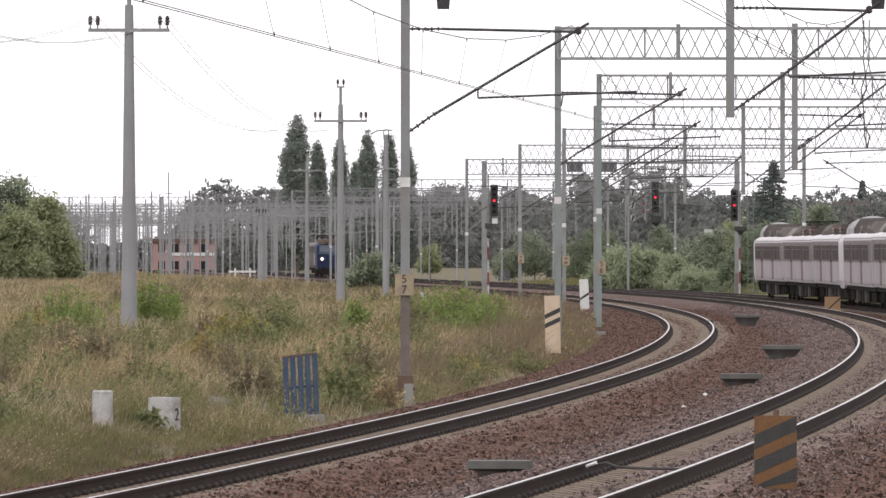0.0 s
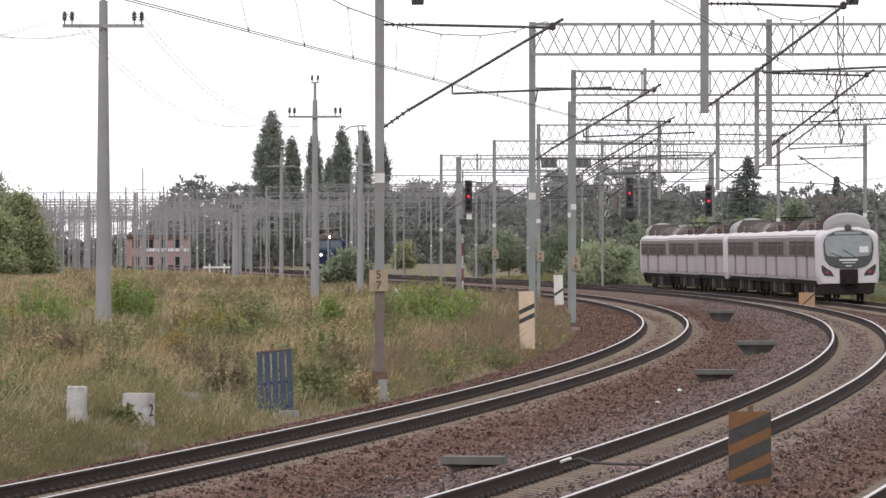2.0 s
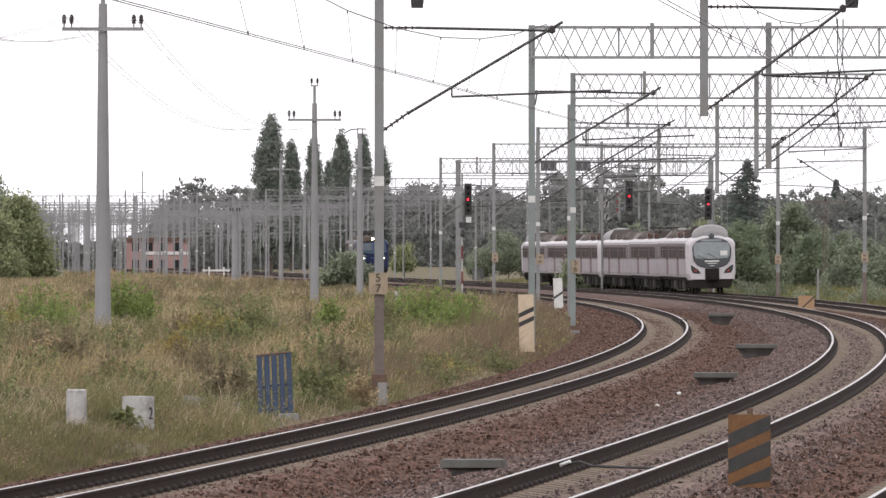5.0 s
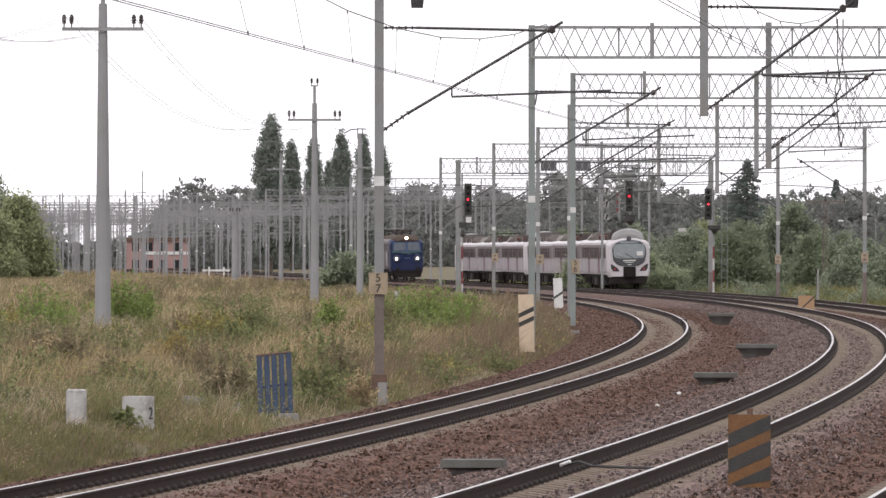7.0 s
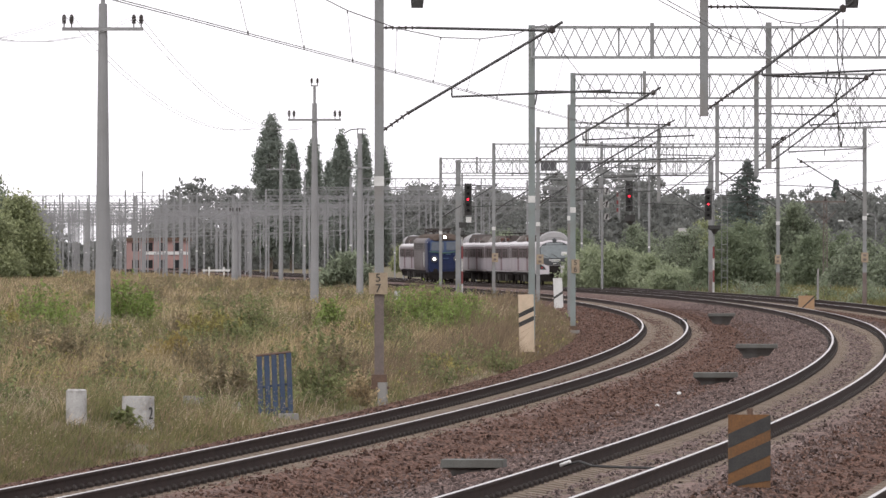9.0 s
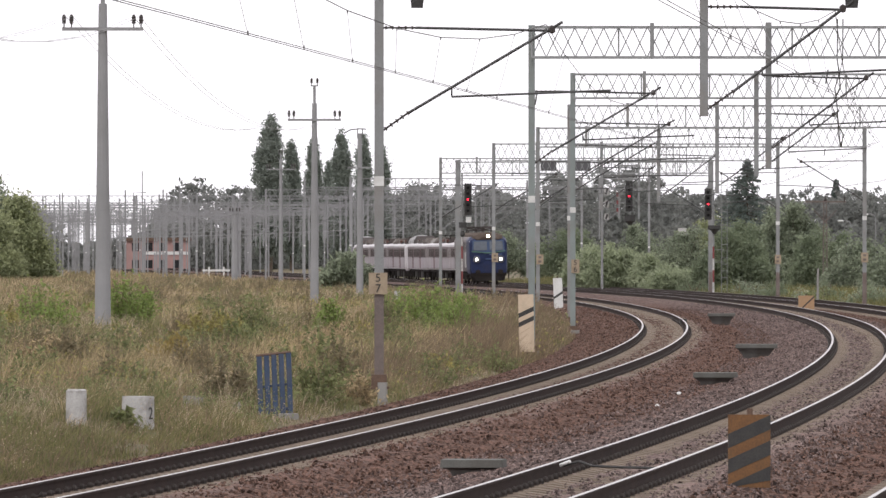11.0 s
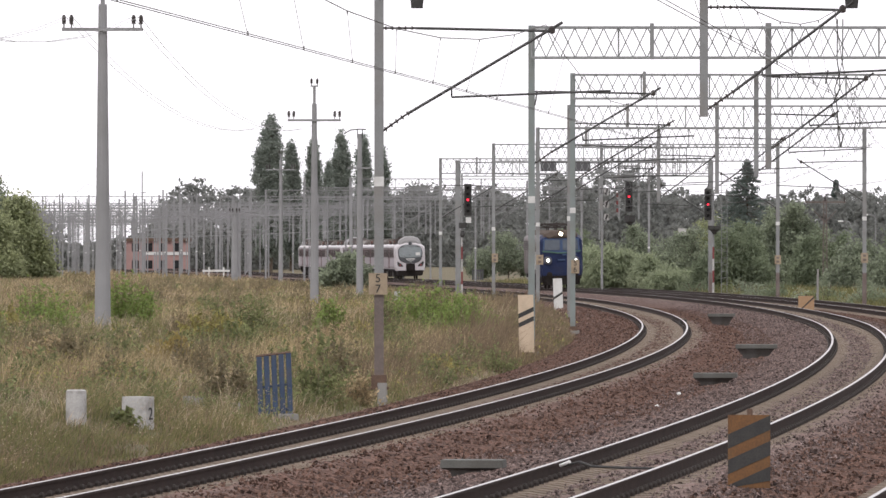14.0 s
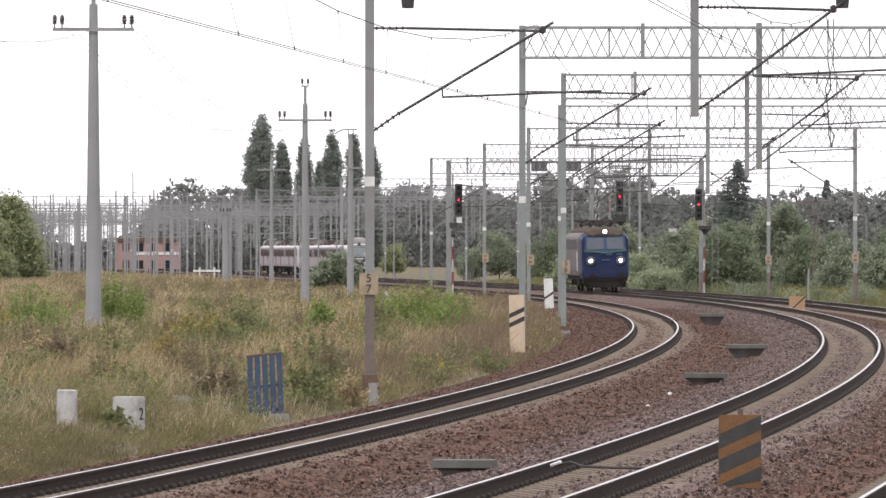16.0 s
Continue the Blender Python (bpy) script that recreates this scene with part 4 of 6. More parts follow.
def build_trackside():
    number_plate(-1.33, 151.86, 2.02, 0.385, 0.44, ("5", "7"), "tan number plate strapped to a rusty mast")
    number_plate(4.9, 273.86, 1.98, 0.3, 0.5, ("5", "6"), "small tan number plate on a green-grey mast")
    for x, y, z in ((4.9, 373.86, 2.0), (2.95, 419.86, 2.0), (21.3, 373.86, 2.1), (19.0, 419.86, 1.9)):
        number_plate(x, y, z, 0.36, 0.5, (), "small tan plate with a worn number")
    # whitewashed stub
    a = thing("concrete_marker", "whitewashed concrete marker post stained at its foot", "marker post", pose(-6.2, 125.2, -0.62))
    s = Shape()
    s.rod((0, 0, 0), (0, 0, 0.98), 0.185, 14, 0.175)
    s.rod((0, 0, 0.98), (0, 0, 1.0), 0.175, 14, 0.14)
    part("post", s, WHITEWASH, a)
    b = thing("concrete_marker", "white concrete block with a painted number two", "marker post", pose(-5.18, 125.8, -0.6, 0, 0, -30))
    s = Shape()
    s.box((0, 0, 0.42), (0.5, 0.3, 0.86), bevel=0.02, taper=0.97)
    part("block", s, WHITEWASH, b)
    writing(b, "2", 0.256, 0.0, 0.55, 0.3, BLACK, 90, 90)
    c = thing("concrete_marker", "grey concrete stub almost hidden in the grass", "marker post", pose(-4.72, 140.0, -0.68))
    s = Shape()
    s.box((0, 0, 0.3), (0.4, 0.35, 0.68), bevel=0.03, taper=0.95)
    part("block", s, CONCRETE, c)
    # blue slatted panel
    p = thing("blue_panel", "faded blue slatted metal panel standing in the grass", "panel", pose(-3.12, 138.4, -0.5, 0, -2, 12))
    for i in range(5):
        s = Shape()
        s.box((-0.28 + i * 0.14, 0.0, 0.66 + i * 0.012), (0.097, 0.05, 1.16), bevel=0.01)
        part("slat", s, BLUE, p)
    for z, t in ((1.25, 0.03), (0.66, 0.025), (0.2, 0.03)):
        s = Shape()
        s.rod((-0.33, 0.04, z), (0.33, 0.04, z + 0.05), t, 6)
        part("rail", s, BLUE if z < 1 else RUST, p)
    for x, y, w, h, d, rz in ((5.87, 160.0, 0.95, 0.27, 0.8, 4), (8.33, 197.0, 1.12, 0.38, 0.9, 3), (10.44, 278.0, 1.05, 0.44, 1.0, 2), (0.38, 96.4, 0.82, 0.2, 0.6, 6)):
        z = float(bed_profile(offsets(np.array([x]), np.array([y]))[0])) + float(fall(y))
        q = thing("cable_pit", "low grey concrete cable pit half sunk in the ballast", "cable pit", pose(x, y, z, 0, 0, -rz), "concrete cable pits between the tracks")
        s = Shape()
        s.loft([[(-w * k, -d * j, zz), (w * k, -d * j, zz), (w * k, d * j, zz), (-w * k, d * j, zz)] for k, j, zz in ((0.24, 0.3, -0.12), (0.33, 0.36, h * 0.3), (0.46, 0.44, h - 0.11))])
        part("pit", s, PIT_CONCRETE, q)
        s = Shape()
        s.box((0.02, 0, h - 0.055), (w, d, 0.1), bevel=0.02, taper=0.98)
        part("lid", s, PIT_LID, q, "greenish concrete lid")
    for x, y, w, h, turn in ((-2.86, 137.4, 0.36, 0.04, 10), (-2.3, 136.6, 0.42, 0.04, -14), (-3.84, 136.8, 0.2, 0.2, 0)):
        z = float(ground_z(np.array([x]), np.array([y]))[0])
        q = thing("concrete_offcut", "pale broken concrete piece lying in the grass", "concrete block", pose(x, y, z - 0.02, 0, 0, turn), "broken concrete pieces in the grass")
        s = Shape()
        s.box((0, 0, h / 2 + 0.04), (w, 0.24, h + 0.08), bevel=0.025, taper=0.93)
        part("block", s, CONCRETE, q)
    u = thing("white_block", "small white concrete block in the meadow", "marker post", pose(-2.15, 352, -0.25))
    s = Shape()
    s.box((0, 0, 0.4), (0.34, 0.3, 0.8), bevel=0.04, taper=0.9)
    part("block", s, WHITEWASH, u)
    # white fence in the far meadow
    f = thing("white_barrier", "white wooden barrier of two posts and a rail", "barrier", pose(-22.3, 728, -0.75))
    for x in (-0.7, 0.75):
        s = Shape()
        s.box((x, 0, 0.55), (0.16, 0.12, 1.3))
        part("post", s, WHITE, f)
    s = Shape()
    s.box((0, -0.08, 0.85), (2.7, 0.06, 0.2))
    part("rail", s, WHITE, f)
    for x, y, k in ((2.65, 155.0, 0.05), (4.78, 150.0, 0.06), (4.02, 139.0, 0.05)):
        z = float(bed_profile(offsets(np.array([x]), np.array([y]))[0]))
        w = thing("paper_scrap", "crumpled white paper scrap on the ballast", "litter", pose(x, y, z + 0.02, 20, 10, 30))
        s = Shape()
        s.loft([[(-k, -k * 0.6, 0), (-k * 0.2, -k * 0.7, k * 0.3), (k, -k * 0.5, 0.01), (k * 0.2, -k * 0.6, -0.02)], [(-k * 0.9, 0, k * 0.5), (0, 0.01, k * 0.9), (k * 1.1, 0, k * 0.4), (0, 0, 0)], [(-k * 0.8, k * 0.6, 0), (0, k * 0.5, k * 0.4), (k * 0.8, k * 0.7, 0.02), (0, k * 0.6, -0.01)]])
        part("paper", s, WHITE, w)
    c = thing("trackside_cable", "black cable with a pale connector across the sleepers", "cable", pose(1.72, 90.8, 0.1))
    s = Shape()
    s.line([(-0.25, 0.0, 0.02), (-0.05, -0.1, 0.08), (0.1, -0.25, 0.03), (0.45, -0.5, 0.02), (0.85, -0.8, 0.02)], 0.018, 6)
    part("cable", s, BLACK, c)
    s = Shape()
    s.rod((-0.28, 0, 0.03), (-0.16, -0.08, 0.08), 0.022, 8)
    part("connector", s, WHITE, c)
    j = thing("rail_joint_box", "small dark box beside the rail", "track box", pose(8.8, 271.0, -0.2))
    s = Shape()
    s.box((0, 0, 0.1), (0.26, 0.3, 0.3), bevel=0.03)
    part("box", s, BLACK, j)


def build_buildings():
    b = thing("brick_house", "low red brick railway building with pale bands", "building", pose(-41.5, 1080, -1.9))
    # red brick paled to a dull pink, with the distance haze in its colour
    brick = mat("hazed_red_brick", (0.36, 0.235, 0.215), (0.3, 0.19, 0.175), 0.9, 0, 1, 14, 0.2)
    s = Shape()
    s.box((0, 0, 2.5), (9.0, 8.0, 5.0))
    part("wall", s, brick, b)
    s = Shape()
    s.box((0, 0, 5.2), (9.6, 8.6, 0.5))
    part("roof", s, RUST, b)
    s = Shape()
    s.box((1.2, -4.06, 3.2), (6.6, 0.1, 0.45))
    part("pale_band", s, WHITE, b)
    for x in (-3.2, -1.2, 0.8, 2.8):
        for z in (1.6, 4.1):
            w = Shape()
            w.box((x, -4.04, z), (1.0, 0.08, 1.2))
            part("window", w, LENS_DARK, b)
    h = thing("far_house", "small pale far house with a grey roof among trees", "building", pose(26.9, 800, -0.1))
    s = Shape()
    s.box((0, 0, 1.5), (2.4, 4, 3.2))
    part("wall", s, WHITE, h)
    s = Shape()
    s.add([(-1.5, -2.4, 3), (1.5, -2.4, 3), (1.5, 2.4, 3), (-1.5, 2.4, 3), (-1.5, 0, 4.5), (1.5, 0, 4.5)], [(0, 1, 5, 4), (2, 3, 4, 5), (0, 4, 3), (1, 2, 5), (3, 2, 1, 0)])
    part("roof", s, CONCRETE, h)
# ---------------------------------------------------------------- trains
EMU_WHITE = mat("train_white_paint", (0.53, 0.505, 0.52), (0.46, 0.437, 0.45), 0.4, 0, 0.7, 8, 0.03, dirt=(0.292, 0.2629, 0.2483), dirt_amount=0.4, spec=0.06)
EMU_GREY = mat("train_lower_grey_paint", (0.35, 0.318, 0.335), (0.30, 0.272, 0.288), 0.45, 0, 0.8, 8, 0.03, dirt=(0.2045, 0.1825, 0.1825), dirt_amount=0.4, spec=0.06)
EMU_DARK = mat("train_window_band", (0.078, 0.054, 0.054), (0.058, 0.04, 0.041), 0.3, 0, 1.2, 10, 0.0, spec=0.06)
EMU_RED = mat("train_door_edge_red", (0.19, 0.128, 0.136), (0.155, 0.1, 0.108), 0.5, 0, 2, 20, 0, spec=0.06)
EMU_ROOF = mat("train_roof_equipment", (0.075, 0.064, 0.06), (0.045, 0.038, 0.036), 0.8, 0, 1.5, 15, 0.2, spec=0.06)
EMU_COWL = mat("train_grey_cowl", (0.29, 0.285, 0.285), (0.24, 0.235, 0.235), 0.5, 0, 1.5, 15, 0.1, spec=0.06)
MASK = mat("train_black_mask", (0.075, 0.08, 0.085), (0.06, 0.063, 0.066), 0.3, 0, 2, 15, 0)
# pale base colour stands in for the bright sky mirrored in the glass
GLASS = mat("sky_pale_cab_glass", (0.26, 0.29, 0.30), (0.21, 0.235, 0.245), 0.08, 0, 1, 4, 0, spec=0.6)
UNDER = mat("underframe_black", (0.0168, 0.015, 0.0144), (0.027, 0.0228, 0.0204), 0.8, 0, 2, 15, 0.2, spec=0.06)
UNDER_GREY = mat("underfloor_grey", (0.09, 0.085, 0.08), (0.06, 0.055, 0.052), 0.8, 0, 2, 15, 0.2, spec=0.06)
TAIL_RED = glow("red_tail_lamp", (0.22, 0.02, 0.03), 0.12)
HEADLIGHT = glow("headlight", (1.0, 0.97, 0.9), 8.0)
TOPLIGHT = glow("top_headlight", (1.0, 0.88, 0.66), 14.0)
LOCO_GREY = mat("loco_side_grey", (0.185, 0.168, 0.168), (0.14, 0.125, 0.125), 0.55, 0, 0.8, 10, 0.05, dirt=(0.07872, 0.05904, 0.04592), dirt_amount=0.5, spec=0.06)
LOCO_BLUE = mat("loco_front_blue", (0.023, 0.032, 0.078), (0.016, 0.022, 0.054), 0.4, 0, 1.2, 12, 0.03, dirt=(0.03, 0.03, 0.04), dirt_amount=0.4, spec=0.06)
LOCO_LIGHT = mat("loco_pale_blue", (0.045, 0.075, 0.15), (0.034, 0.058, 0.12), 0.45, 0, 1.2, 12, 0.03)
LOCO_ROOF = mat("loco_roof_brown", (0.095, 0.075, 0.062), (0.064, 0.05, 0.042), 0.85, 0, 1.2, 12, 0.15, spec=0.06)


def wheelset(parent, y, gauge=0.753, r=0.46):
    for e in (-1, 1):
        s = Shape()
        s.lathe((e * gauge, y, r), [(r * 0.4, -0.07), (r, -0.06), (r + 0.03, 0.05 * -e), (r, 0.06), (r * 0.4, 0.07)], 18, "x")
        part("wheel", s, UNDER, parent)


def section(w, y, roof=3.42, skirt=0.98, rs=0.42):
    """A car's outline across: skirt, upright side, rounded roof."""
    pts = [(-w + 0.06, skirt), (-w, skirt + 0.35), (-w, roof - rs)]
    pts += [(-w + rs * 0.9 * (1 - math.cos(a)), roof - rs + rs * 0.75 * math.sin(a)) for a in np.linspace(0.3, 1.35, 4)]
    pts += [(-w * 0.35, roof)]
    full = pts + [(-x, z) for x, z in reversed(pts)]
    return [(x, y, z) for x, z in full]


def railcar(cab=0, pantograph=False, length=21.7):
    """One car of a unit. cab: 1 with a cab at the end that faces the viewer, -1 at the other end, 0 none; its middle stands over the origin."""
    label = {0: "white and grey middle railcar with roof equipment", 1: "white and grey railcar with black cab mask facing rearward", -1: "white and grey railcar with black cab mask facing forward"}[cab]
    root = thing("electric_railcar", label, "railcar", group="cars of the electric train")
    g = root
    turned = pose(0, 0, 0, 0, 0, 180 if cab < 0 else 0)
    hl, w = length / 2 - 0.02, 1.44
    end = hl - (1.5 if cab else 0.0)
    made = []

    def put(name, s, m, parent=None, label=""):
        ob = part(name, s, m, parent or g, label)
        if parent is None and cab < 0:
            ob.matrix_basis = turned
        made.append(ob)
        return ob
    s = Shape()
    s.loft([section(w, -hl), section(w, end)])
    put("body", s, EMU_WHITE)
    if cab:
        for z, h, m in ((1.55, 1.0, EMU_GREY), (2.52, 0.94, EMU_DARK), (3.12, 0.26, EMU_WHITE)):
            gang = Shape()
            gang.box((0, -hl - 0.12, z), (2.86 if z < 3 else 2.6, 0.26, h))
            put("gangway_panel", gang, m, None, "flush panel over the gangway")
    mid = (end - hl) / 2
    for e in (-1, 1):
        lower = Shape()
        lower.box((e * (w + 0.004), mid, 1.58), (0.012, hl + end - 0.02, 0.92))
        put("lower_panel", lower, EMU_GREY)
        band = Shape()
        band.box((e * (w + 0.004), mid, 2.525), (0.012, hl + end - (0.5 if cab else 0.04), 0.95))
        put("window_band", band, EMU_DARK, None, "brown window band")
        top = Shape()
        top.box((e * (w + 0.008), mid, 2.93), (0.012, hl + end - (0.6 if cab else 0.1), 0.17))
        put("vent_strip", top, EMU_VENT, None, "greyish strip above the windows")
        for y in (-4.0, 4.0):
            for q in (-0.34, 0.34):
                d = Shape()
                d.box((e * (w + 0.016), y + q, 1.99), (0.014, 0.64, 1.8), bevel=0.003)
                leaf = put("door_leaf", d, EMU_RED, None, "dull red door leaf")
                d = Shape()
                d.box((e * (w + 0.026), y + q, 2.42), (0.01, 0.44, 0.8), bevel=0.003)
                put("door_window", d, GLASS_DARK, leaf)
        for y in (-8.6, -7.0, -5.6, -2.3, -0.8, 0.8, 2.3, 5.7, 7.0, 8.6):
            if y > end - 0.8:
                continue
            d = Shape()
            d.box((e * (w + 0.013), y, 2.48), (0.012, 1.3, 0.68), bevel=0.003)
            pane = put("window", d, GLASS_DARK)
            d = Shape()
            d.box((e * (w + 0.022), y, 2.64), (0.01, 1.3, 0.03))
            put("window_bar", d, EMU_DARK, pane)
        gut = Shape()
        gut.rod((e * (w - 0.03), -hl + 0.1, 3.1), (e * (w - 0.03), end - 0.1, 3.1), 0.03, 5)
        put("gutter", gut, EMU_COWL)

    def fairing(y, l, z, rise, ww, m, front, back, text):
        """A closed roof fairing; front and back are the shares of its length that slope."""
        r = Shape()
        rings = []
        for q, f in ((0.0, 0.1), (front, 0.94), (min(front + 0.1, 1 - back), 1.0), (1 - back, 1.0), (1.0, 0.1)):
            yy = y + l * q
            rings.append([(-ww, yy, z - 0.3), (-ww * 0.97, yy, z - 0.12 + rise * f * 0.5), (-ww * 0.7, yy, z + rise * f), (ww * 0.7, yy, z + rise * f), (ww * 0.97, yy, z - 0.12 + rise * f * 0.5), (ww, yy, z - 0.3)])
        r.loft(rings)
        return put("roof_fairing", r, m, None, text)

    def resistor(y, l):
        """A rusty open frame with pipes and insulators between the fairings."""
        r = Shape()
        for e in (-0.85, 0.85):
            r.rod((e, y, 3.62), (e, y + l, 3.62), 0.045, 5)
            for k in range(4):
                r.rod((e, y + l * k / 3, 3.3), (e, y + l * k / 3, 3.64), 0.035, 5)
        for k in range(6):
            r.rod((-0.85, y + l * k / 5, 3.58), (0.85, y + l * k / 5, 3.58), 0.03, 4)
        r.box((0.2, y + l * 0.5, 3.48), (1.1, l * 0.7, 0.16), bevel=0.03)
        put("resistor_frame", r, ROOF_RUST, None, "rusty brown roof frame")
        for k in range(3):
            i = Shape()
            i.lathe((0.9 - 0.9 * k, y + l * (0.2 + 0.3 * k), 3.4), [(0.05, 0), (0.09, 0.05), (0.05, 0.12), (0.09, 0.18), (0.04, 0.27)], 7)
            put("roof_insulator", i, PALE_DOME)
    fairing(-hl + 0.2, 2.2, 3.4, 0.36, 1.0, PALE_DOME, 0.3, 0.3, "pale rounded roof dome")
    fairing(-hl + 2.8, 5.2, 3.4, 0.44, 1.15, EMU_BOX, 0.28, 0.06, "long brown-grey roof fairing")
    resistor(-hl + 8.2, 2.6)
    fairing(-hl + 11.0, 2.4, 3.4, 0.4, 1.1, EMU_ROOF, 0.8, 0.04, "dark wedge-shaped roof fairing")
    resistor(-hl + 13.5, 2.4)
    fairing(-hl + 16.0, 2.9, 3.4, 0.62 if cab else 0.42, 1.1, EMU_ROOF, 0.8, 0.04, "dark wedge-shaped roof fairing")
    if pantograph:
        for py in (-1.6, 2.4):
            pn = Shape()
            for e in (-1, 1):
                pn.rod((e * 0.5, py - 0.9, 3.5), (e * 0.55, py + 0.8, 3.8), 0.035)
                pn.rod((e * 0.55, py + 0.8, 3.8), (e * 0.6, py - 0.6, 4.0), 0.03)
                pn.rod((e * 0.5, py - 0.8, 3.35), (e * 0.5, py - 0.8, 3.6), 0.06)
            pn.rod((-0.8, py - 0.6, 4.02), (0.8, py - 0.6, 4.02), 0.035)
            put("pantograph", pn, UNDER, None, "folded pantograph")
    for i in range(5):
        u = Shape()
        u.box((0, -4.4 + i * 2.2, 0.6 - 0.04 * (i % 3)), (2.35, 1.1 + 0.6 * (i % 2), 0.62), bevel=0.05)
        put("underfloor_box", u, (UNDER, UNDER_GREY)[i in (1, 4)])
    u = Shape()
    u.box((0, mid, 0.9), (2.5, hl + end - 0.4, 0.24))
    put("underframe", u, UNDER)
    for by in (-hl + 3.0, hl - 3.6):
        b = Shape()
        for e in (-1, 1):
            b.box((e * 1.0, by, 0.52), (0.16, 3.4, 0.26), bevel=0.03)
        b.box((0, by, 0.55), (2.0, 0.5, 0.3))
        for e in (-1, 1):
            for q in (-1.25, 0.0, 1.25):
                b.box((e * 1.08, by + q, 0.52), (0.2, 0.5, 0.42), bevel=0.05)
        bogie = put("bogie", b, UNDER)
        for q in (-1.25, 1.25):
            wheelset(bogie, by + q)
    if cab:
        before = set(root.children)
        cab_front(g, end, hl, w)
        if cab < 0:
            for ob in set(root.children) - before:
                ob.matrix_basis = turned @ ob.matrix_basis
    return root


EMU_VENT = mat("train_vent_strip", (0.2, 0.17, 0.175), (0.155, 0.13, 0.135), 0.5, 0, 1.2, 10, 0.0, spec=0.06)
EMU_BOX = mat("train_roof_fairing", (0.11, 0.094, 0.085), (0.075, 0.063, 0.056), 0.7, 0, 1.5, 15, 0.1, spec=0.06)
LOCO_GLASS = mat("loco_window_glass", (0.07, 0.0875, 0.112), (0.056, 0.07, 0.091), 0.1, 0, 1, 4, 0, spec=0.6)
LOCO_LINE = mat("green_waist_line", (0.08, 0.16, 0.115), (0.06, 0.12, 0.09), 0.5, 0, 2, 20, 0)
LOCO_GRILLE = mat("dusty_loco_grille", (0.085, 0.08, 0.08), (0.06, 0.055, 0.055), 0.6, 0, 2, 20, 0.1, spec=0.06)
CHROME = mat("worn_lamp_ring", (0.13, 0.13, 0.14), (0.1, 0.1, 0.105), 0.5, 0.2, 3, 20, 0)
ROOF_RUST = mat("rusty_roof_frame", (0.16, 0.085, 0.07), (0.1, 0.055, 0.048), 0.85, 0, 2, 15, 0.2, spec=0.06)
PALE_DOME = mat("pale_roof_dome", (0.24, 0.225, 0.21), (0.17, 0.16, 0.15), 0.7, 0, 1.5, 15, 0.1, spec=0.06)
GLASS_DARK = mat("side_window_glass", (0.066, 0.05, 0.048), (0.048, 0.037, 0.036), 0.6, 0, 0.6, 4, 0, spec=0.06)


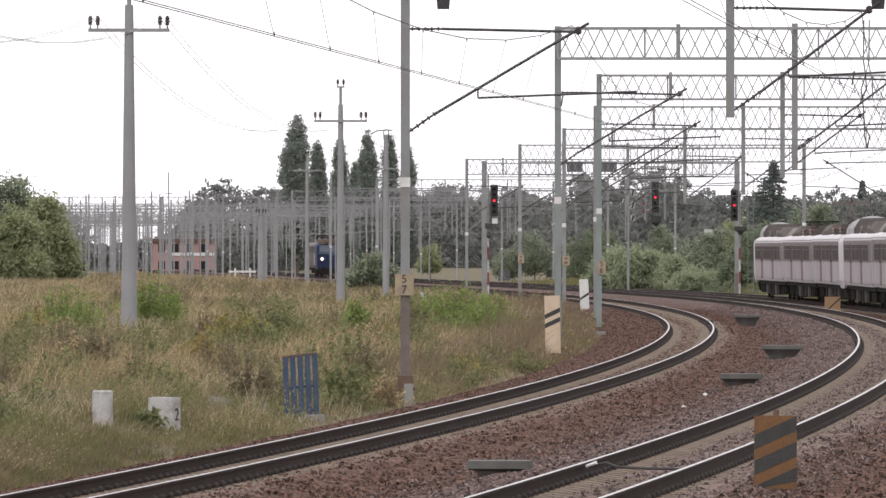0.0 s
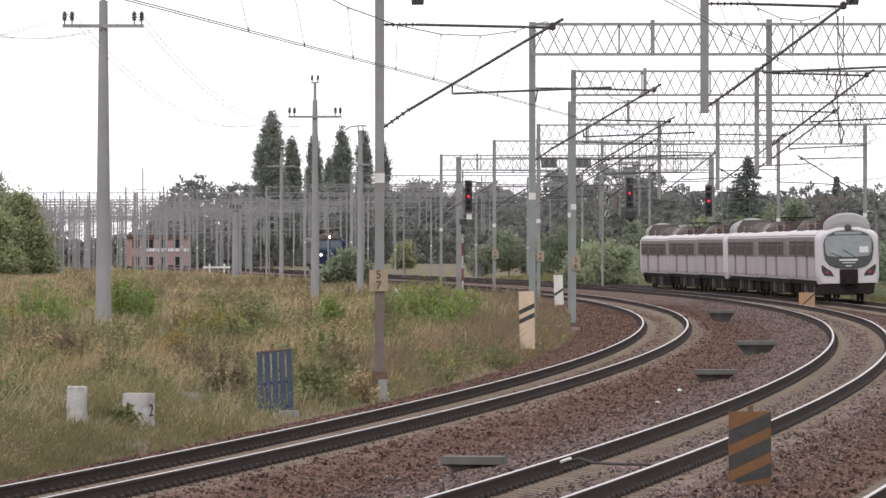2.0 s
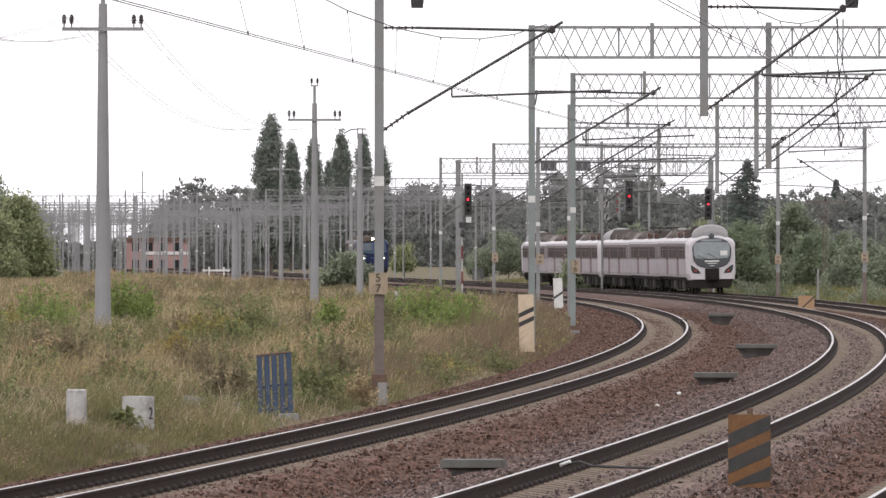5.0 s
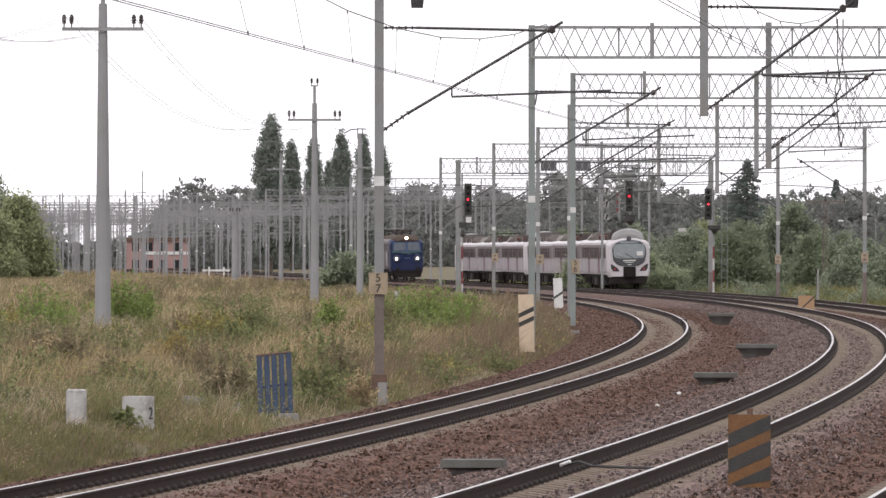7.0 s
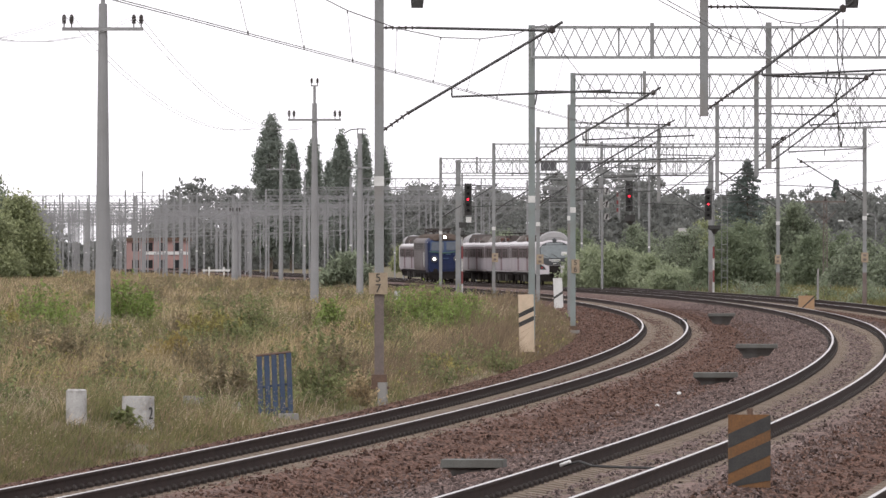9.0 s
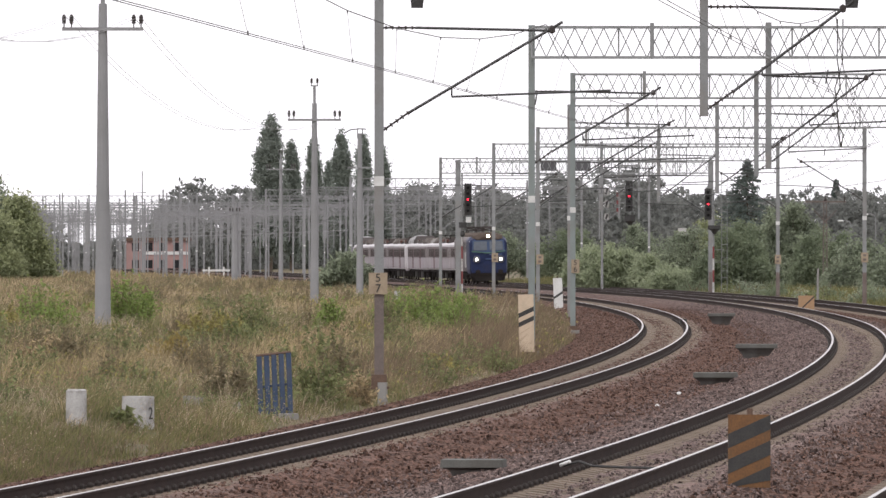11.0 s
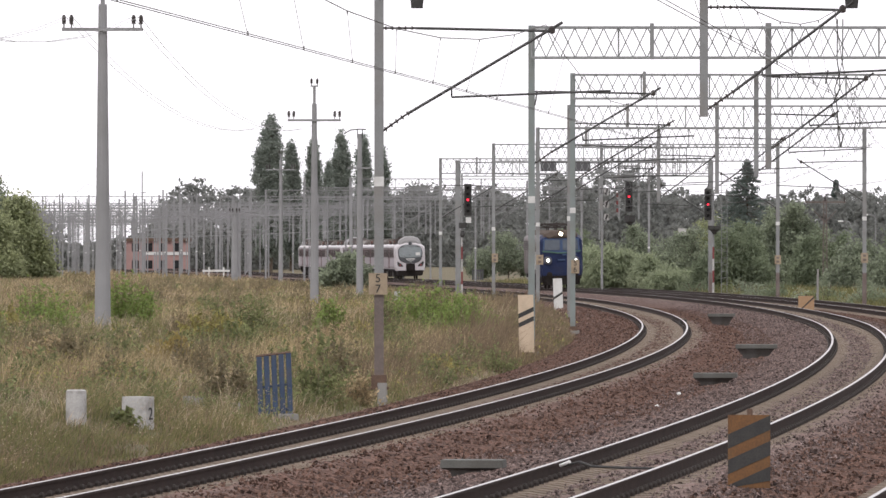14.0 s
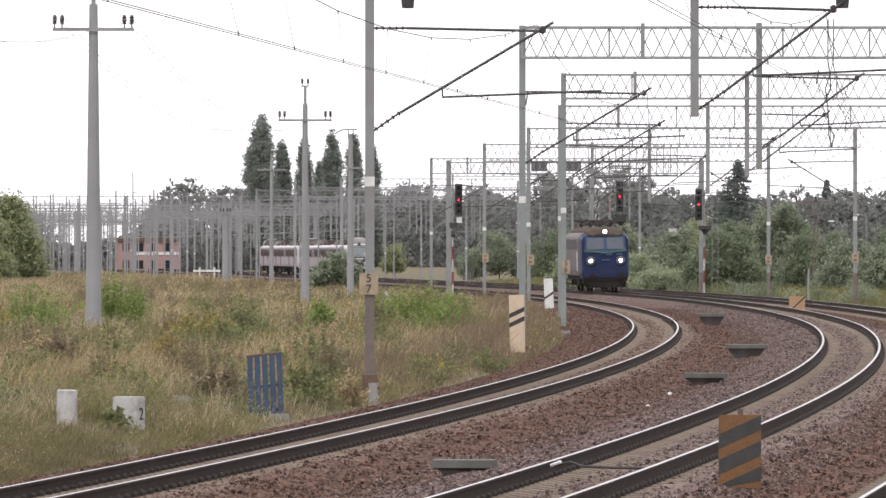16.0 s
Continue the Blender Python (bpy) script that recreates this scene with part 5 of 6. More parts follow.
def cab_front(g, end, hl, w):
    s = Shape()
    def ring(y, ww, skirt, roof):
        r = section(ww, y, roof, skirt, 0.55)
        return r
    s.loft([ring(end - 0.01, w + 0.005, 0.9, 3.46), ring(end + 0.7, w + 0.0, 0.84, 3.47), ring(end + 1.15, w - 0.02, 0.82, 3.46), ring(end + 1.38, w - 0.08, 0.84, 3.4), ring(end + 1.45, w - 0.14, 0.86, 3.34)])
    part("cab_shell", s, EMU_WHITE, g, "white rounded cab shell")
    fy = end + 1.45
    m = Shape()
    n = 24
    out = []
    for i in range(n):
        a = 2 * math.pi * i / n
        c, q = math.cos(a), math.sin(a)
        k = 3.0
        r = 1.0 / (abs(c) ** k + abs(q) ** k) ** (1 / k)
        out.append((1.17 * c * r * (1.0 if q > 0 else 0.97), 2.42 + 0.88 * q * r))
    m.loft([[(x, fy - 0.12, z) for x, z in out], [(x, fy + 0.05, z) for x, z in out], [(x * 0.97, fy + 0.07, 2.42 + (z - 2.42) * 0.97) for x, z in out]])
    part("mask", m, MASK, g, "black oval front mask")
    ws = Shape()
    pts = [(-0.96, 2.12), (-0.5, 2.07), (0.5, 2.07), (0.96, 2.12), (1.07, 2.32), (1.07, 2.85), (0.98, 3.02), (0.5, 3.07), (-0.5, 3.07), (-0.98, 3.02), (-1.07, 2.85), (-1.07, 2.32)]
    ws.loft([[(x, fy + 0.06, z) for x, z in pts], [(x, fy + 0.09, z) for x, z in pts]])
    wsp = part("windscreen", ws, GLASS, g, "grey reflecting windscreen")
    wi = Shape()
    wi.rod((0.85, fy + 0.11, 2.3), (0.25, fy + 0.11, 2.04), 0.014)
    wi.rod((-0.35, fy + 0.11, 2.04), (0.25, fy + 0.11, 2.42), 0.014)
    part("wiper", wi, BLACK, wsp)
    c = Shape()
    c.box((-0.72, fy + 0.1, 2.4), (0.42, 0.01, 0.28))
    part("paper_sheet", c, WHITE, wsp, "white paper sheet behind the glass")
    d = Shape()
    d.box((0, fy + 0.085, 3.17), (1.25, 0.02, 0.12))
    part("destination_display", d, GLASS, g)
    for z, ww, h in ((1.93, 0.86, 0.09), (1.8, 0.6, 0.04), (1.65, 0.26, 0.05)):
        d = Shape()
        d.box((0, fy + 0.085, z), (ww, 0.012, h))
        part("marking", d, WHITE, g, "plain pale bars")
    cowl = Shape()
    rings = []
    for y, k, hh in ((end - 2.0, 0.86, 0.1), (end - 1.0, 0.92, 0.45), (end - 0.1, 1.0, 0.68), (end + 0.85, 1.02, 0.72), (end + 1.12, 0.98, 0.62), (end + 1.24, 0.84, 0.3)):
        rings.append([(w * k * 0.74 * math.cos(q), y, 3.3 + (0.1 + hh) * math.sin(q) ** 0.75 if 0.02 < q < 3.12 else 3.2) for q in np.linspace(math.pi, 0, 13)])
    cowl.loft(rings)
    part("roof_cowl", cowl, EMU_COWL, g, "rounded grey roof cowl")
    l = Shape()
    l.lathe((0, fy - 0.02, 3.42), [(0.1, 0.0), (0.17, 0.02), (0.17, 0.1), (0.1, 0.12)], 14, "y")
    part("top_lamp", l, MASK, g)
    for e in (-1, 1):
        lam = Shape()
        pts = [(e * 0.68, 1.2), (e * 1.12, 1.22), (e * 1.24, 1.42), (e * 1.27, 1.68), (e * 1.2, 1.7), (e * 0.8, 1.42)]
        if e < 0:
            pts = pts[::-1]
        lam.loft([[(x, fy - 0.1, z) for x, z in pts], [(x, fy + 0.045 - abs(x) * 0.02, z) for x, z in pts]])
        lp = part("lamp_cluster", lam, BLACK, g, "black slanted lamp cluster")
        t = Shape()
        t.lathe((e * 0.98, fy + 0.03, 1.36), [(0.0, 0.01), (0.075, 0.012), (0.08, -0.04)], 10, "y")
        part("tail_lamp", t, TAIL_RED, lp, "red tail lamp")
    cp = Shape()
    cp.box((0, fy - 0.03, 1.14), (0.84, 0.3, 0.72), bevel=0.05)
    cp.box((0, fy + 0.25, 0.98), (0.34, 0.5, 0.3), bevel=0.05)
    part("coupler", cp, UNDER, g)
    sk = Shape()
    sk.loft([[(-1.3, end, 0.9), (1.3, end, 0.9), (1.2, end, 0.4), (-1.2, end, 0.4)], [(-1.25, fy - 0.06, 0.9), (1.25, fy - 0.06, 0.9), (1.12, fy - 0.02, 0.36), (-1.12, fy - 0.02, 0.36)]])
    part("skirt", sk, UNDER, g)


def locomotive(length=15.9):
    g = thing("electric_locomotive", "blue-fronted grey electric locomotive with three lit headlights", "locomotive")
    hl, w = length / 2 - 0.35, 1.5
    end = hl - 0.9
    s = Shape()
    s.loft([section(w - 0.1, -hl, 3.75, 1.0, 0.5), section(w, -hl + 0.9, 3.85, 1.0, 0.55), section(w, end - 1.6, 3.85, 1.0, 0.55)])
    part("body", s, LOCO_GREY, g)
    for e in (-1, 1):
        for i in range(7):
            gr = Shape()
            gr.box((e * (w + 0.006), -5.6 + i * 1.45, 2.95), (0.014, 1.0, 0.62), bevel=0.004)
            grille = part("side_grille", gr, LOCO_GRILLE, g, "dusty side window and grille")
            for k in range(4):
                sl = Shape()
                sl.box((e * (w + 0.02), -5.6 + i * 1.45, 2.73 + k * 0.15), (0.02, 0.96, 0.035))
                part("slat", sl, LOCO_GREY, grille)
        for i in range(9):
            rb = Shape()
            rb.box((e * (w + 0.01), -6.4 + i * 1.35, 1.9), (0.02, 0.05, 1.5))
            part("side_rib", rb, LOCO_GREY, g)
        dr = Shape()
        dr.box((e * (w + 0.008), end - 1.95, 2.2), (0.02, 0.62, 2.1), bevel=0.004)
        door = part("cab_door", dr, LOCO_GREY, g)
        dr = Shape()
        dr.box((e * (w + 0.024), end - 1.95, 2.95), (0.012, 0.42, 0.5), bevel=0.004)
        part("door_window", dr, LOCO_GLASS, door)
        for q in (-0.38, 0.38):
            hr = Shape()
            hr.rod((e * (w + 0.07), end - 1.95 + q, 1.3), (e * (w + 0.07), end - 1.95 + q, 2.5), 0.02, 6)
            part("handrail", hr, WHITE, g, "pale handrail beside the cab door")
    c = Shape()
    c.loft([section(w + 0.002, end - 1.6, 3.86, 0.9, 0.55), section(w, end - 0.1, 3.84, 0.84, 0.55), [(x * 0.97, y + (0.0 if z > 2.3 else 0.12), z) for x, y, z in section(w, end + 0.55, 3.62, 0.84, 0.5)], [(x * 0.9, y + (-0.12 if z > 2.3 else 0.12), z) for x, y, z in section(w, end + 0.78, 3.5, 0.88, 0.5)]])
    part("cab", c, LOCO_BLUE, g, "dark blue cab")
    r = Shape()
    rr = []
    for y, k, top in ((-hl + 0.5, 0.8, 3.9), (-hl + 1.0, 0.86, 4.0), (end - 0.3, 0.86, 4.0), (end + 0.35, 0.8, 3.92), (end + 0.72, 0.62, 3.62)):
        rr.append([(-w * k, y, 3.5), (-w * k * 0.9, y, top - 0.2), (-w * k * 0.5, y, top), (w * k * 0.5, y, top), (w * k * 0.9, y, top - 0.2), (w * k, y, 3.5)])
    r.loft(rr)
    part("roof", r, LOCO_ROOF, g, "dusty brown roof")
    fy = end + 0.74
    fac = Shape()
    fac.loft([[(-1.3, fy - 0.1, 2.42), (1.3, fy - 0.1, 2.42), (1.22, fy - 0.1, 3.42), (-1.22, fy - 0.1, 3.42)], [(-1.28, fy + 0.02, 2.42), (1.28, fy + 0.02, 2.42), (1.2, fy - 0.06, 3.42), (-1.2, fy - 0.06, 3.42)]])
    part("window_surround", fac, LOCO_LIGHT, g, "pale blue window surround")
    for e in (-1, 1):
        wd = Shape()
        pts = [(e * 0.1, 2.62), (e * 1.16, 2.62), (e * 1.1, 3.32), (e * 0.1, 3.32)]
        if e < 0:
            pts = pts[::-1]
        wd.loft([[(x, fy - 0.05, z) for x, z in pts], [(x, fy + 0.045 - (z - 2.62) * 0.09, z) for x, z in pts]])
        part("windscreen", wd, LOCO_GLASS, g)
        la = Shape()
        la.lathe((e * 0.93, fy + 0.12, 1.92), [(0.27, 0.0), (0.27, 0.08), (0.21, 0.1)], 16, "y")
        lp = part("lamp_rim", la, CHROME, g, "bright metal lamp ring")
        la = Shape()
        la.lathe((e * 0.93, fy + 0.2, 1.92), [(0.11, 0.0), (0.105, 0.03), (0.0, 0.05)], 16, "y")
        part("headlight", la, HEADLIGHT, lp, "lit white headlight")
        bf = Shape()
        bf.rod((e * 0.87, fy + 0.1, 0.95), (e * 0.87, fy + 0.55, 0.95), 0.09, 10)
        bf.lathe((e * 0.87, fy + 0.55, 0.95), [(0.1, 0.0), (0.2, 0.01), (0.2, 0.05), (0.1, 0.07)], 14, "y")
        part("buffer", bf, UNDER, g)
        mk = Shape()
        mk.box((-0.55 + e * 0.3, fy + 0.13, 2.3), (0.4, 0.012, 0.1))
        part("marking", mk, LOCO_LIGHT, g, "plain pale bars")
        mr = Shape()
        mr.box((e * 1.42, fy - 0.35, 2.95), (0.05, 0.12, 0.75))
        part("cab_side_trim", mr, WHITE, g)
    tl = Shape()
    tl.lathe((0, fy - 0.25, 3.72), [(0.24, 0.0), (0.24, 0.22), (0.2, 0.24)], 16, "y")
    tr = part("lamp_rim", tl, LOCO_ROOF, g)
    tl = Shape()
    tl.lathe((0, fy - 0.0, 3.72), [(0.12, 0.0), (0.115, 0.03), (0.0, 0.05)], 16, "y")
    part("headlight", tl, TOPLIGHT, tr, "lit warm top headlight")
    em = Shape()
    em.box((0, fy + 0.14, 1.95), (0.5, 0.012, 0.1))
    part("emblem_bar", em, LOCO_LIGHT, g)
    ln = Shape()
    dip = [(-1.32, 2.52), (-0.75, 2.46), (-0.25, 2.38), (0.25, 2.38), (0.75, 2.46), (1.32, 2.52)]
    ln.loft([[(x, fy + 0.06, z), (x, fy + 0.09, z), (x, fy + 0.09, z + 0.07), (x, fy + 0.06, z + 0.07)] for x, z in dip])
    part("waist_line", ln, LOCO_LINE, g, "thin green line")
    be = Shape()
    be.box((0, fy - 0.05, 0.8), (2.7, 0.4, 0.3), bevel=0.05)
    part("buffer_beam", be, UNDER, g)
    pl = Shape()
    pl.loft([[(-1.35, fy - 0.5, 0.75), (1.35, fy - 0.5, 0.75), (1.25, fy - 0.5, 0.28), (-1.25, fy - 0.5, 0.28)], [(-1.25, fy + 0.1, 0.75), (1.25, fy + 0.1, 0.75), (0.95, fy + 0.2, 0.25), (-0.95, fy + 0.2, 0.25)]])
    part("snow_plough", pl, UNDER, g)
    u = Shape()
    u.box((0, 0, 0.88), (2.6, 2 * hl - 0.5, 0.3))
    u.box((0, 0, 0.6), (2.4, 2.6, 0.5), bevel=0.06)
    part("underframe", u, UNDER, g)
    for by in (-hl + 3.4, hl - 3.6):
        b = Shape()
        for e in (-1, 1):
            b.box((e * 1.05, by, 0.62), (0.18, 4.2, 0.3), bevel=0.03)
            for q in (-1.5, 1.5):
                b.box((e * 1.08, by + q, 0.6), (0.24, 0.5, 0.45), bevel=0.06)
        bogie = part("bogie", b, UNDER, g)
        for q in (-1.5, 1.5):
            wheelset(bogie, by + q, 0.753, 0.6)
    for py in (-4.6, 3.6):
        pn = Shape()
        for e in (-1, 1):
            pn.rod((e * 0.6, py - 0.9, 4.15), (e * 0.7, py + 1.0, 4.35), 0.035)
            pn.rod((e * 0.7, py + 1.0, 4.35), (e * 0.75, py - 0.8, 4.5), 0.03)
            for q in (-0.7, 0.7):
                pn.rod((e * 0.6, py + q, 3.9), (e * 0.6, py + q, 4.2), 0.05)
        for q in (-0.8, -0.5):
            pn.rod((-1.0, py + q, 4.42), (1.0, py + q, 4.42), 0.04)
        pn.rod((-0.7, py + 1.0, 4.35), (0.7, py + 1.0, 4.35), 0.035)
        pn.rod((-0.7, py + 1.0, 4.33), (0.6, py - 0.9, 4.15), 0.03)
        pn.rod((0.7, py + 1.0, 4.33), (-0.6, py - 0.9, 4.15), 0.03)
        for q in (-0.9, 0.9):
            pn.rod((-0.65, py + q, 4.16), (0.65, py + q, 4.16), 0.045)
        part("pantograph", pn, EMU_ROOF, g, "folded dark brown pantograph frame")
    return g


def on_track(line, track, s, half):
    """The pose of a vehicle whose middle is at s: it stands on two points of the track and faces the viewer's end."""
    off, z0, cant = TRACKS[track]
    xa, ya, _ = line.at(s - half)
    xb, yb, _ = line.at(s + half)
    h = math.atan2(xb - xa, yb - ya)
    y = (ya + yb) / 2
    return pose((xa + xb) / 2, y, z0 + cant / 2 + float(fall(y)) + 0.005, 0, math.degrees(math.atan2(cant, 1.5)), 180 - math.degrees(h))


UNIT_PITCH = (22.3, 23.2)


def motions(cars, loco):
    """Runs the electric train away on the third track and the locomotive towards the viewer on the second."""
    third, second = Line(TRACKS[2][0]), Line(TRACKS[1][0])
    times = [i * 0.5 for i in range(33)]
    lead = lambda t: 351.93 + 34.69145 * t - 0.25712 * t * t - 0.00175 * t ** 3
    for i, car in enumerate(cars):
        mid = 65.95 - UNIT_PITCH[0] * (2.5 - i) if i < 3 else 66.2 + UNIT_PITCH[1] * (i - 2.5)
        walk(car, [(t, on_track(third, 2, lead(t) - mid, 7.6)) for t in times])
    nose = lambda t: 727.26 - 18.12037 * t - 0.10159 * t * t - 0.00264 * t ** 3
    walk(loco, [(t, on_track(second, 1, nose(t) + 7.9, 4.2)) for t in times])
# ---------------------------------------------------------------- plants


def leaves(centres, size, rng, stretch=1.0, hang=0.0):
    """Small leaf-shaped quads, turned at random, round the given places."""
    k = len(centres)
    u = rng.normal(size=(k, 3))
    u[:, 2] -= hang
    u /= np.linalg.norm(u, axis=1)[:, None]
    w = np.cross(u, rng.normal(size=(k, 3)))
    w /= np.linalg.norm(w, axis=1)[:, None] + 1e-9
    sz = (size * rng.uniform(0.6, 1.4, k))[:, None]
    u, w = u * sz * stretch, w * sz * 0.55
    return np.stack([centres - u, centres + w * 0.9 - u * 0.1, centres + u, centres - w], 1)


def crown_points(blobs, clumps, per, spread, rng):
    """Places of leaves: uneven clumps over the skin of several ellipsoids (x, y, z, rx, ry, rz), leaves round each clump."""
    clumps, per = max(8, int(clumps * 0.5)), per * 2
    vol = np.array([b[3] * b[5] for b in blobs])
    pick = rng.choice(len(blobs), clumps, p=vol / vol.sum())
    b = np.array(blobs)[pick]
    d = rng.normal(size=(clumps, 3))
    d /= np.linalg.norm(d, axis=1)[:, None]
    r = rng.uniform(0.5, 1.08, clumps) ** 0.6
    c = b[:, :3] + d * b[:, 3:] * r[:, None]
    own = np.repeat(rng.uniform(0.6, 1.7, clumps), per)[:, None] * spread
    return np.repeat(c, per, 0) + rng.normal(0, 1, (clumps * per, 3)) * own * np.array([1, 1, 0.7])


def tree(name, x, y, z, blobs, trunk_h, trunk_r, material, label, category, clumps, per, spread, leaf, seed, hang=0.0, stretch=1.0, group=""):
    rng = np.random.default_rng(seed)
    t = thing(name, label, category, pose(x, y, z), group)
    s = Shape()
    prev = Vector((0, 0, -2.0))
    for i in range(1, 6):
        p = Vector((rng.normal(0, 0.06 * trunk_h / 5), rng.normal(0, 0.06 * trunk_h / 5), trunk_h * i / 5))
        s.rod(prev, p, trunk_r * (1 - (i - 1) / 6), 7, trunk_r * (1 - i / 6))
        prev = p
    for b in blobs:
        s.rod((0, 0, trunk_h * rng.uniform(0.3, 0.7)), (b[0], b[1], b[2]), trunk_r * 0.4, 5, trunk_r * 0.12)
    part("trunk", s, BARK, t)
    q = leaves(crown_points(blobs, clumps, per, spread, rng), leaf, rng, stretch, hang)
    quads_object("crown", q, material, "", "", parent=t)
    return t


def poplar(x, y, z, h, r, seed):
    """A spindle of steep limbs, widest low down, with a loose pointed top."""
    rng = random.Random(seed)
    blobs = []
    for i in range(26):
        k = 0.16 + 0.8 * i / 25
        f = min(1.0, 0.6 + k) * (1 - max(0.0, (k - 0.3) / 0.7) ** 4) + 0.06
        blobs.append((rng.uniform(-0.25, 0.25) * r * f, rng.uniform(-0.3, 0.3) * r, h * k, r * f * rng.uniform(0.75, 1.05), r * f * 0.9, h * rng.uniform(0.045, 0.075)))
    return tree("poplar", x, y, z, blobs, h * 0.9, 0.35, LEAF_POPLAR_HAZED, "tall narrow dark green poplar behind the station yard", "tree", 3000, 11, 0.24, 0.17, seed, group="poplars")


def conifer(x, y, z, h, w, seed):
    """A trunk with whorls of drooping branches, each set with needles."""
    rng = np.random.default_rng(seed)
    t = thing("fir_tree", "dark green conifer rising above the wood", "tree", pose(x, y, z), "conifers")
    s = Shape()
    s.rod((0, 0, -1.5), (0, 0, h), 0.22, 7, 0.03)
    pts = []
    for i in range(24):
        k = 0.1 + 0.88 * i / 23
        reach = w * (1.02 - k) ** 0.9 * (1.0 if i % 2 else 0.78)
        for a in rng.uniform(0, 2 * math.pi, 9):
            l = reach * rng.uniform(0.6, 1.2)
            tip = np.array([math.cos(a) * l, math.sin(a) * l, h * k - l * 0.12])
            s.rod((0, 0, h * k), tip.tolist(), 0.04, 4, 0.01)
            u = rng.random(70)[:, None] ** 0.55
            pts.append(np.array([[0, 0, h * k]]) * (1 - u) + tip * u + rng.normal(0, 0.13, (70, 3)) * (1.2 - 0.5 * u))
    part("trunk", s, BARK, t)
    quads_object("crown", leaves(np.concatenate(pts), 0.14, rng, 1.3, 0.2), LEAF_FIR_HAZED, "", "", parent=t)


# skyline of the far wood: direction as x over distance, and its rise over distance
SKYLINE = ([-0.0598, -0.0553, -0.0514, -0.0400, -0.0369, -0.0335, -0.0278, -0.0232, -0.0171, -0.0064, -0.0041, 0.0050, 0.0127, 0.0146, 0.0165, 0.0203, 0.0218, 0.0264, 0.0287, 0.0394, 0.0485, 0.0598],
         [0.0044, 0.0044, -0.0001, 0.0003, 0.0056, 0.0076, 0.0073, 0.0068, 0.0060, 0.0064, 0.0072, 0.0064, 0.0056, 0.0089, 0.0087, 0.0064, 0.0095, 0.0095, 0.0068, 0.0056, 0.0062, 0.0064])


def build_far_trees():
    for i, (x, y, h, r) in enumerate(((-24.9, 1068, 23.1, 2.3), (-22.0, 1076, 19.2, 1.2), (-18.9, 1084, 19.6, 1.15), (-14.9, 1092, 20.8, 1.55), (-11.8, 1100, 20.4, 1.25), (-9.1, 1108, 19.0, 0.94), (-17.1, 1116, 16.9, 0.50))):
        poplar(x, y, -2.2, h * 1.02, r * 0.92, i + 1)
    # the wood behind everything, one belt of crowns
    rng = np.random.default_rng(21)
    blobs = []
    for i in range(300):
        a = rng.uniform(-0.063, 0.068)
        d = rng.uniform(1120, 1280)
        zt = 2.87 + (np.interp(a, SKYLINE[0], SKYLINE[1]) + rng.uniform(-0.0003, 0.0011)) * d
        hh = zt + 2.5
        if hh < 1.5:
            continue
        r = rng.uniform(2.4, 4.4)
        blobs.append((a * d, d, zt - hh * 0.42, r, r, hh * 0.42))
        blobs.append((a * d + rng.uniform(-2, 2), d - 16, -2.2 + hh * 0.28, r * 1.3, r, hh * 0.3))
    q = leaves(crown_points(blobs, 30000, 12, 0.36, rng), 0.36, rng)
    quads_object("far_wood", q, LEAF_WOOD_HAZED, "belt of dark green mixed trees behind the railway", "wood", "stuff")
    # a fir and a pine above the wood
    conifer(41.1, 1000, 1.4, 12.6, 7.6, 31)
    conifer(68.0, 1280, 4.0, 9.6, 3.4, 32)


def bush(name, x, y, z, h, r, material, label, seed, clumps=500, per=16, leaf=0.13, spread=0.25, hang=0.0, stretch=1.0):
    rng = random.Random(seed)
    blobs = []
    for i in range(9):
        a = rng.uniform(-1, 1)
        k = (1 - a * a * 0.6)
        hh = h * k * rng.uniform(0.7, 1.0)
        blobs.append((a * r * 0.8, rng.uniform(-0.5, 0.5) * r, hh * 0.55, r * rng.uniform(0.25, 0.42), r * 0.35, hh * 0.45))
    for i in range(7):
        a = rng.uniform(-0.9, 0.9)
        blobs.append((a * r, rng.uniform(-0.4, 0.2) * r, h * rng.uniform(0.15, 0.35), r * 0.22, r * 0.25, h * 0.2))
    for i in range(6):
        a = rng.uniform(-0.75, 0.75)
        blobs.append((a * r, rng.uniform(-0.3, 0.3) * r, h * (1 - a * a * 0.7) * rng.uniform(0.82, 1.0), r * 0.12, r * 0.15, h * 0.12))
    return tree(name, x, y, z, blobs, h * 0.6, 0.08, material, label, "bush", clumps, per, spread, leaf, seed, hang, stretch)


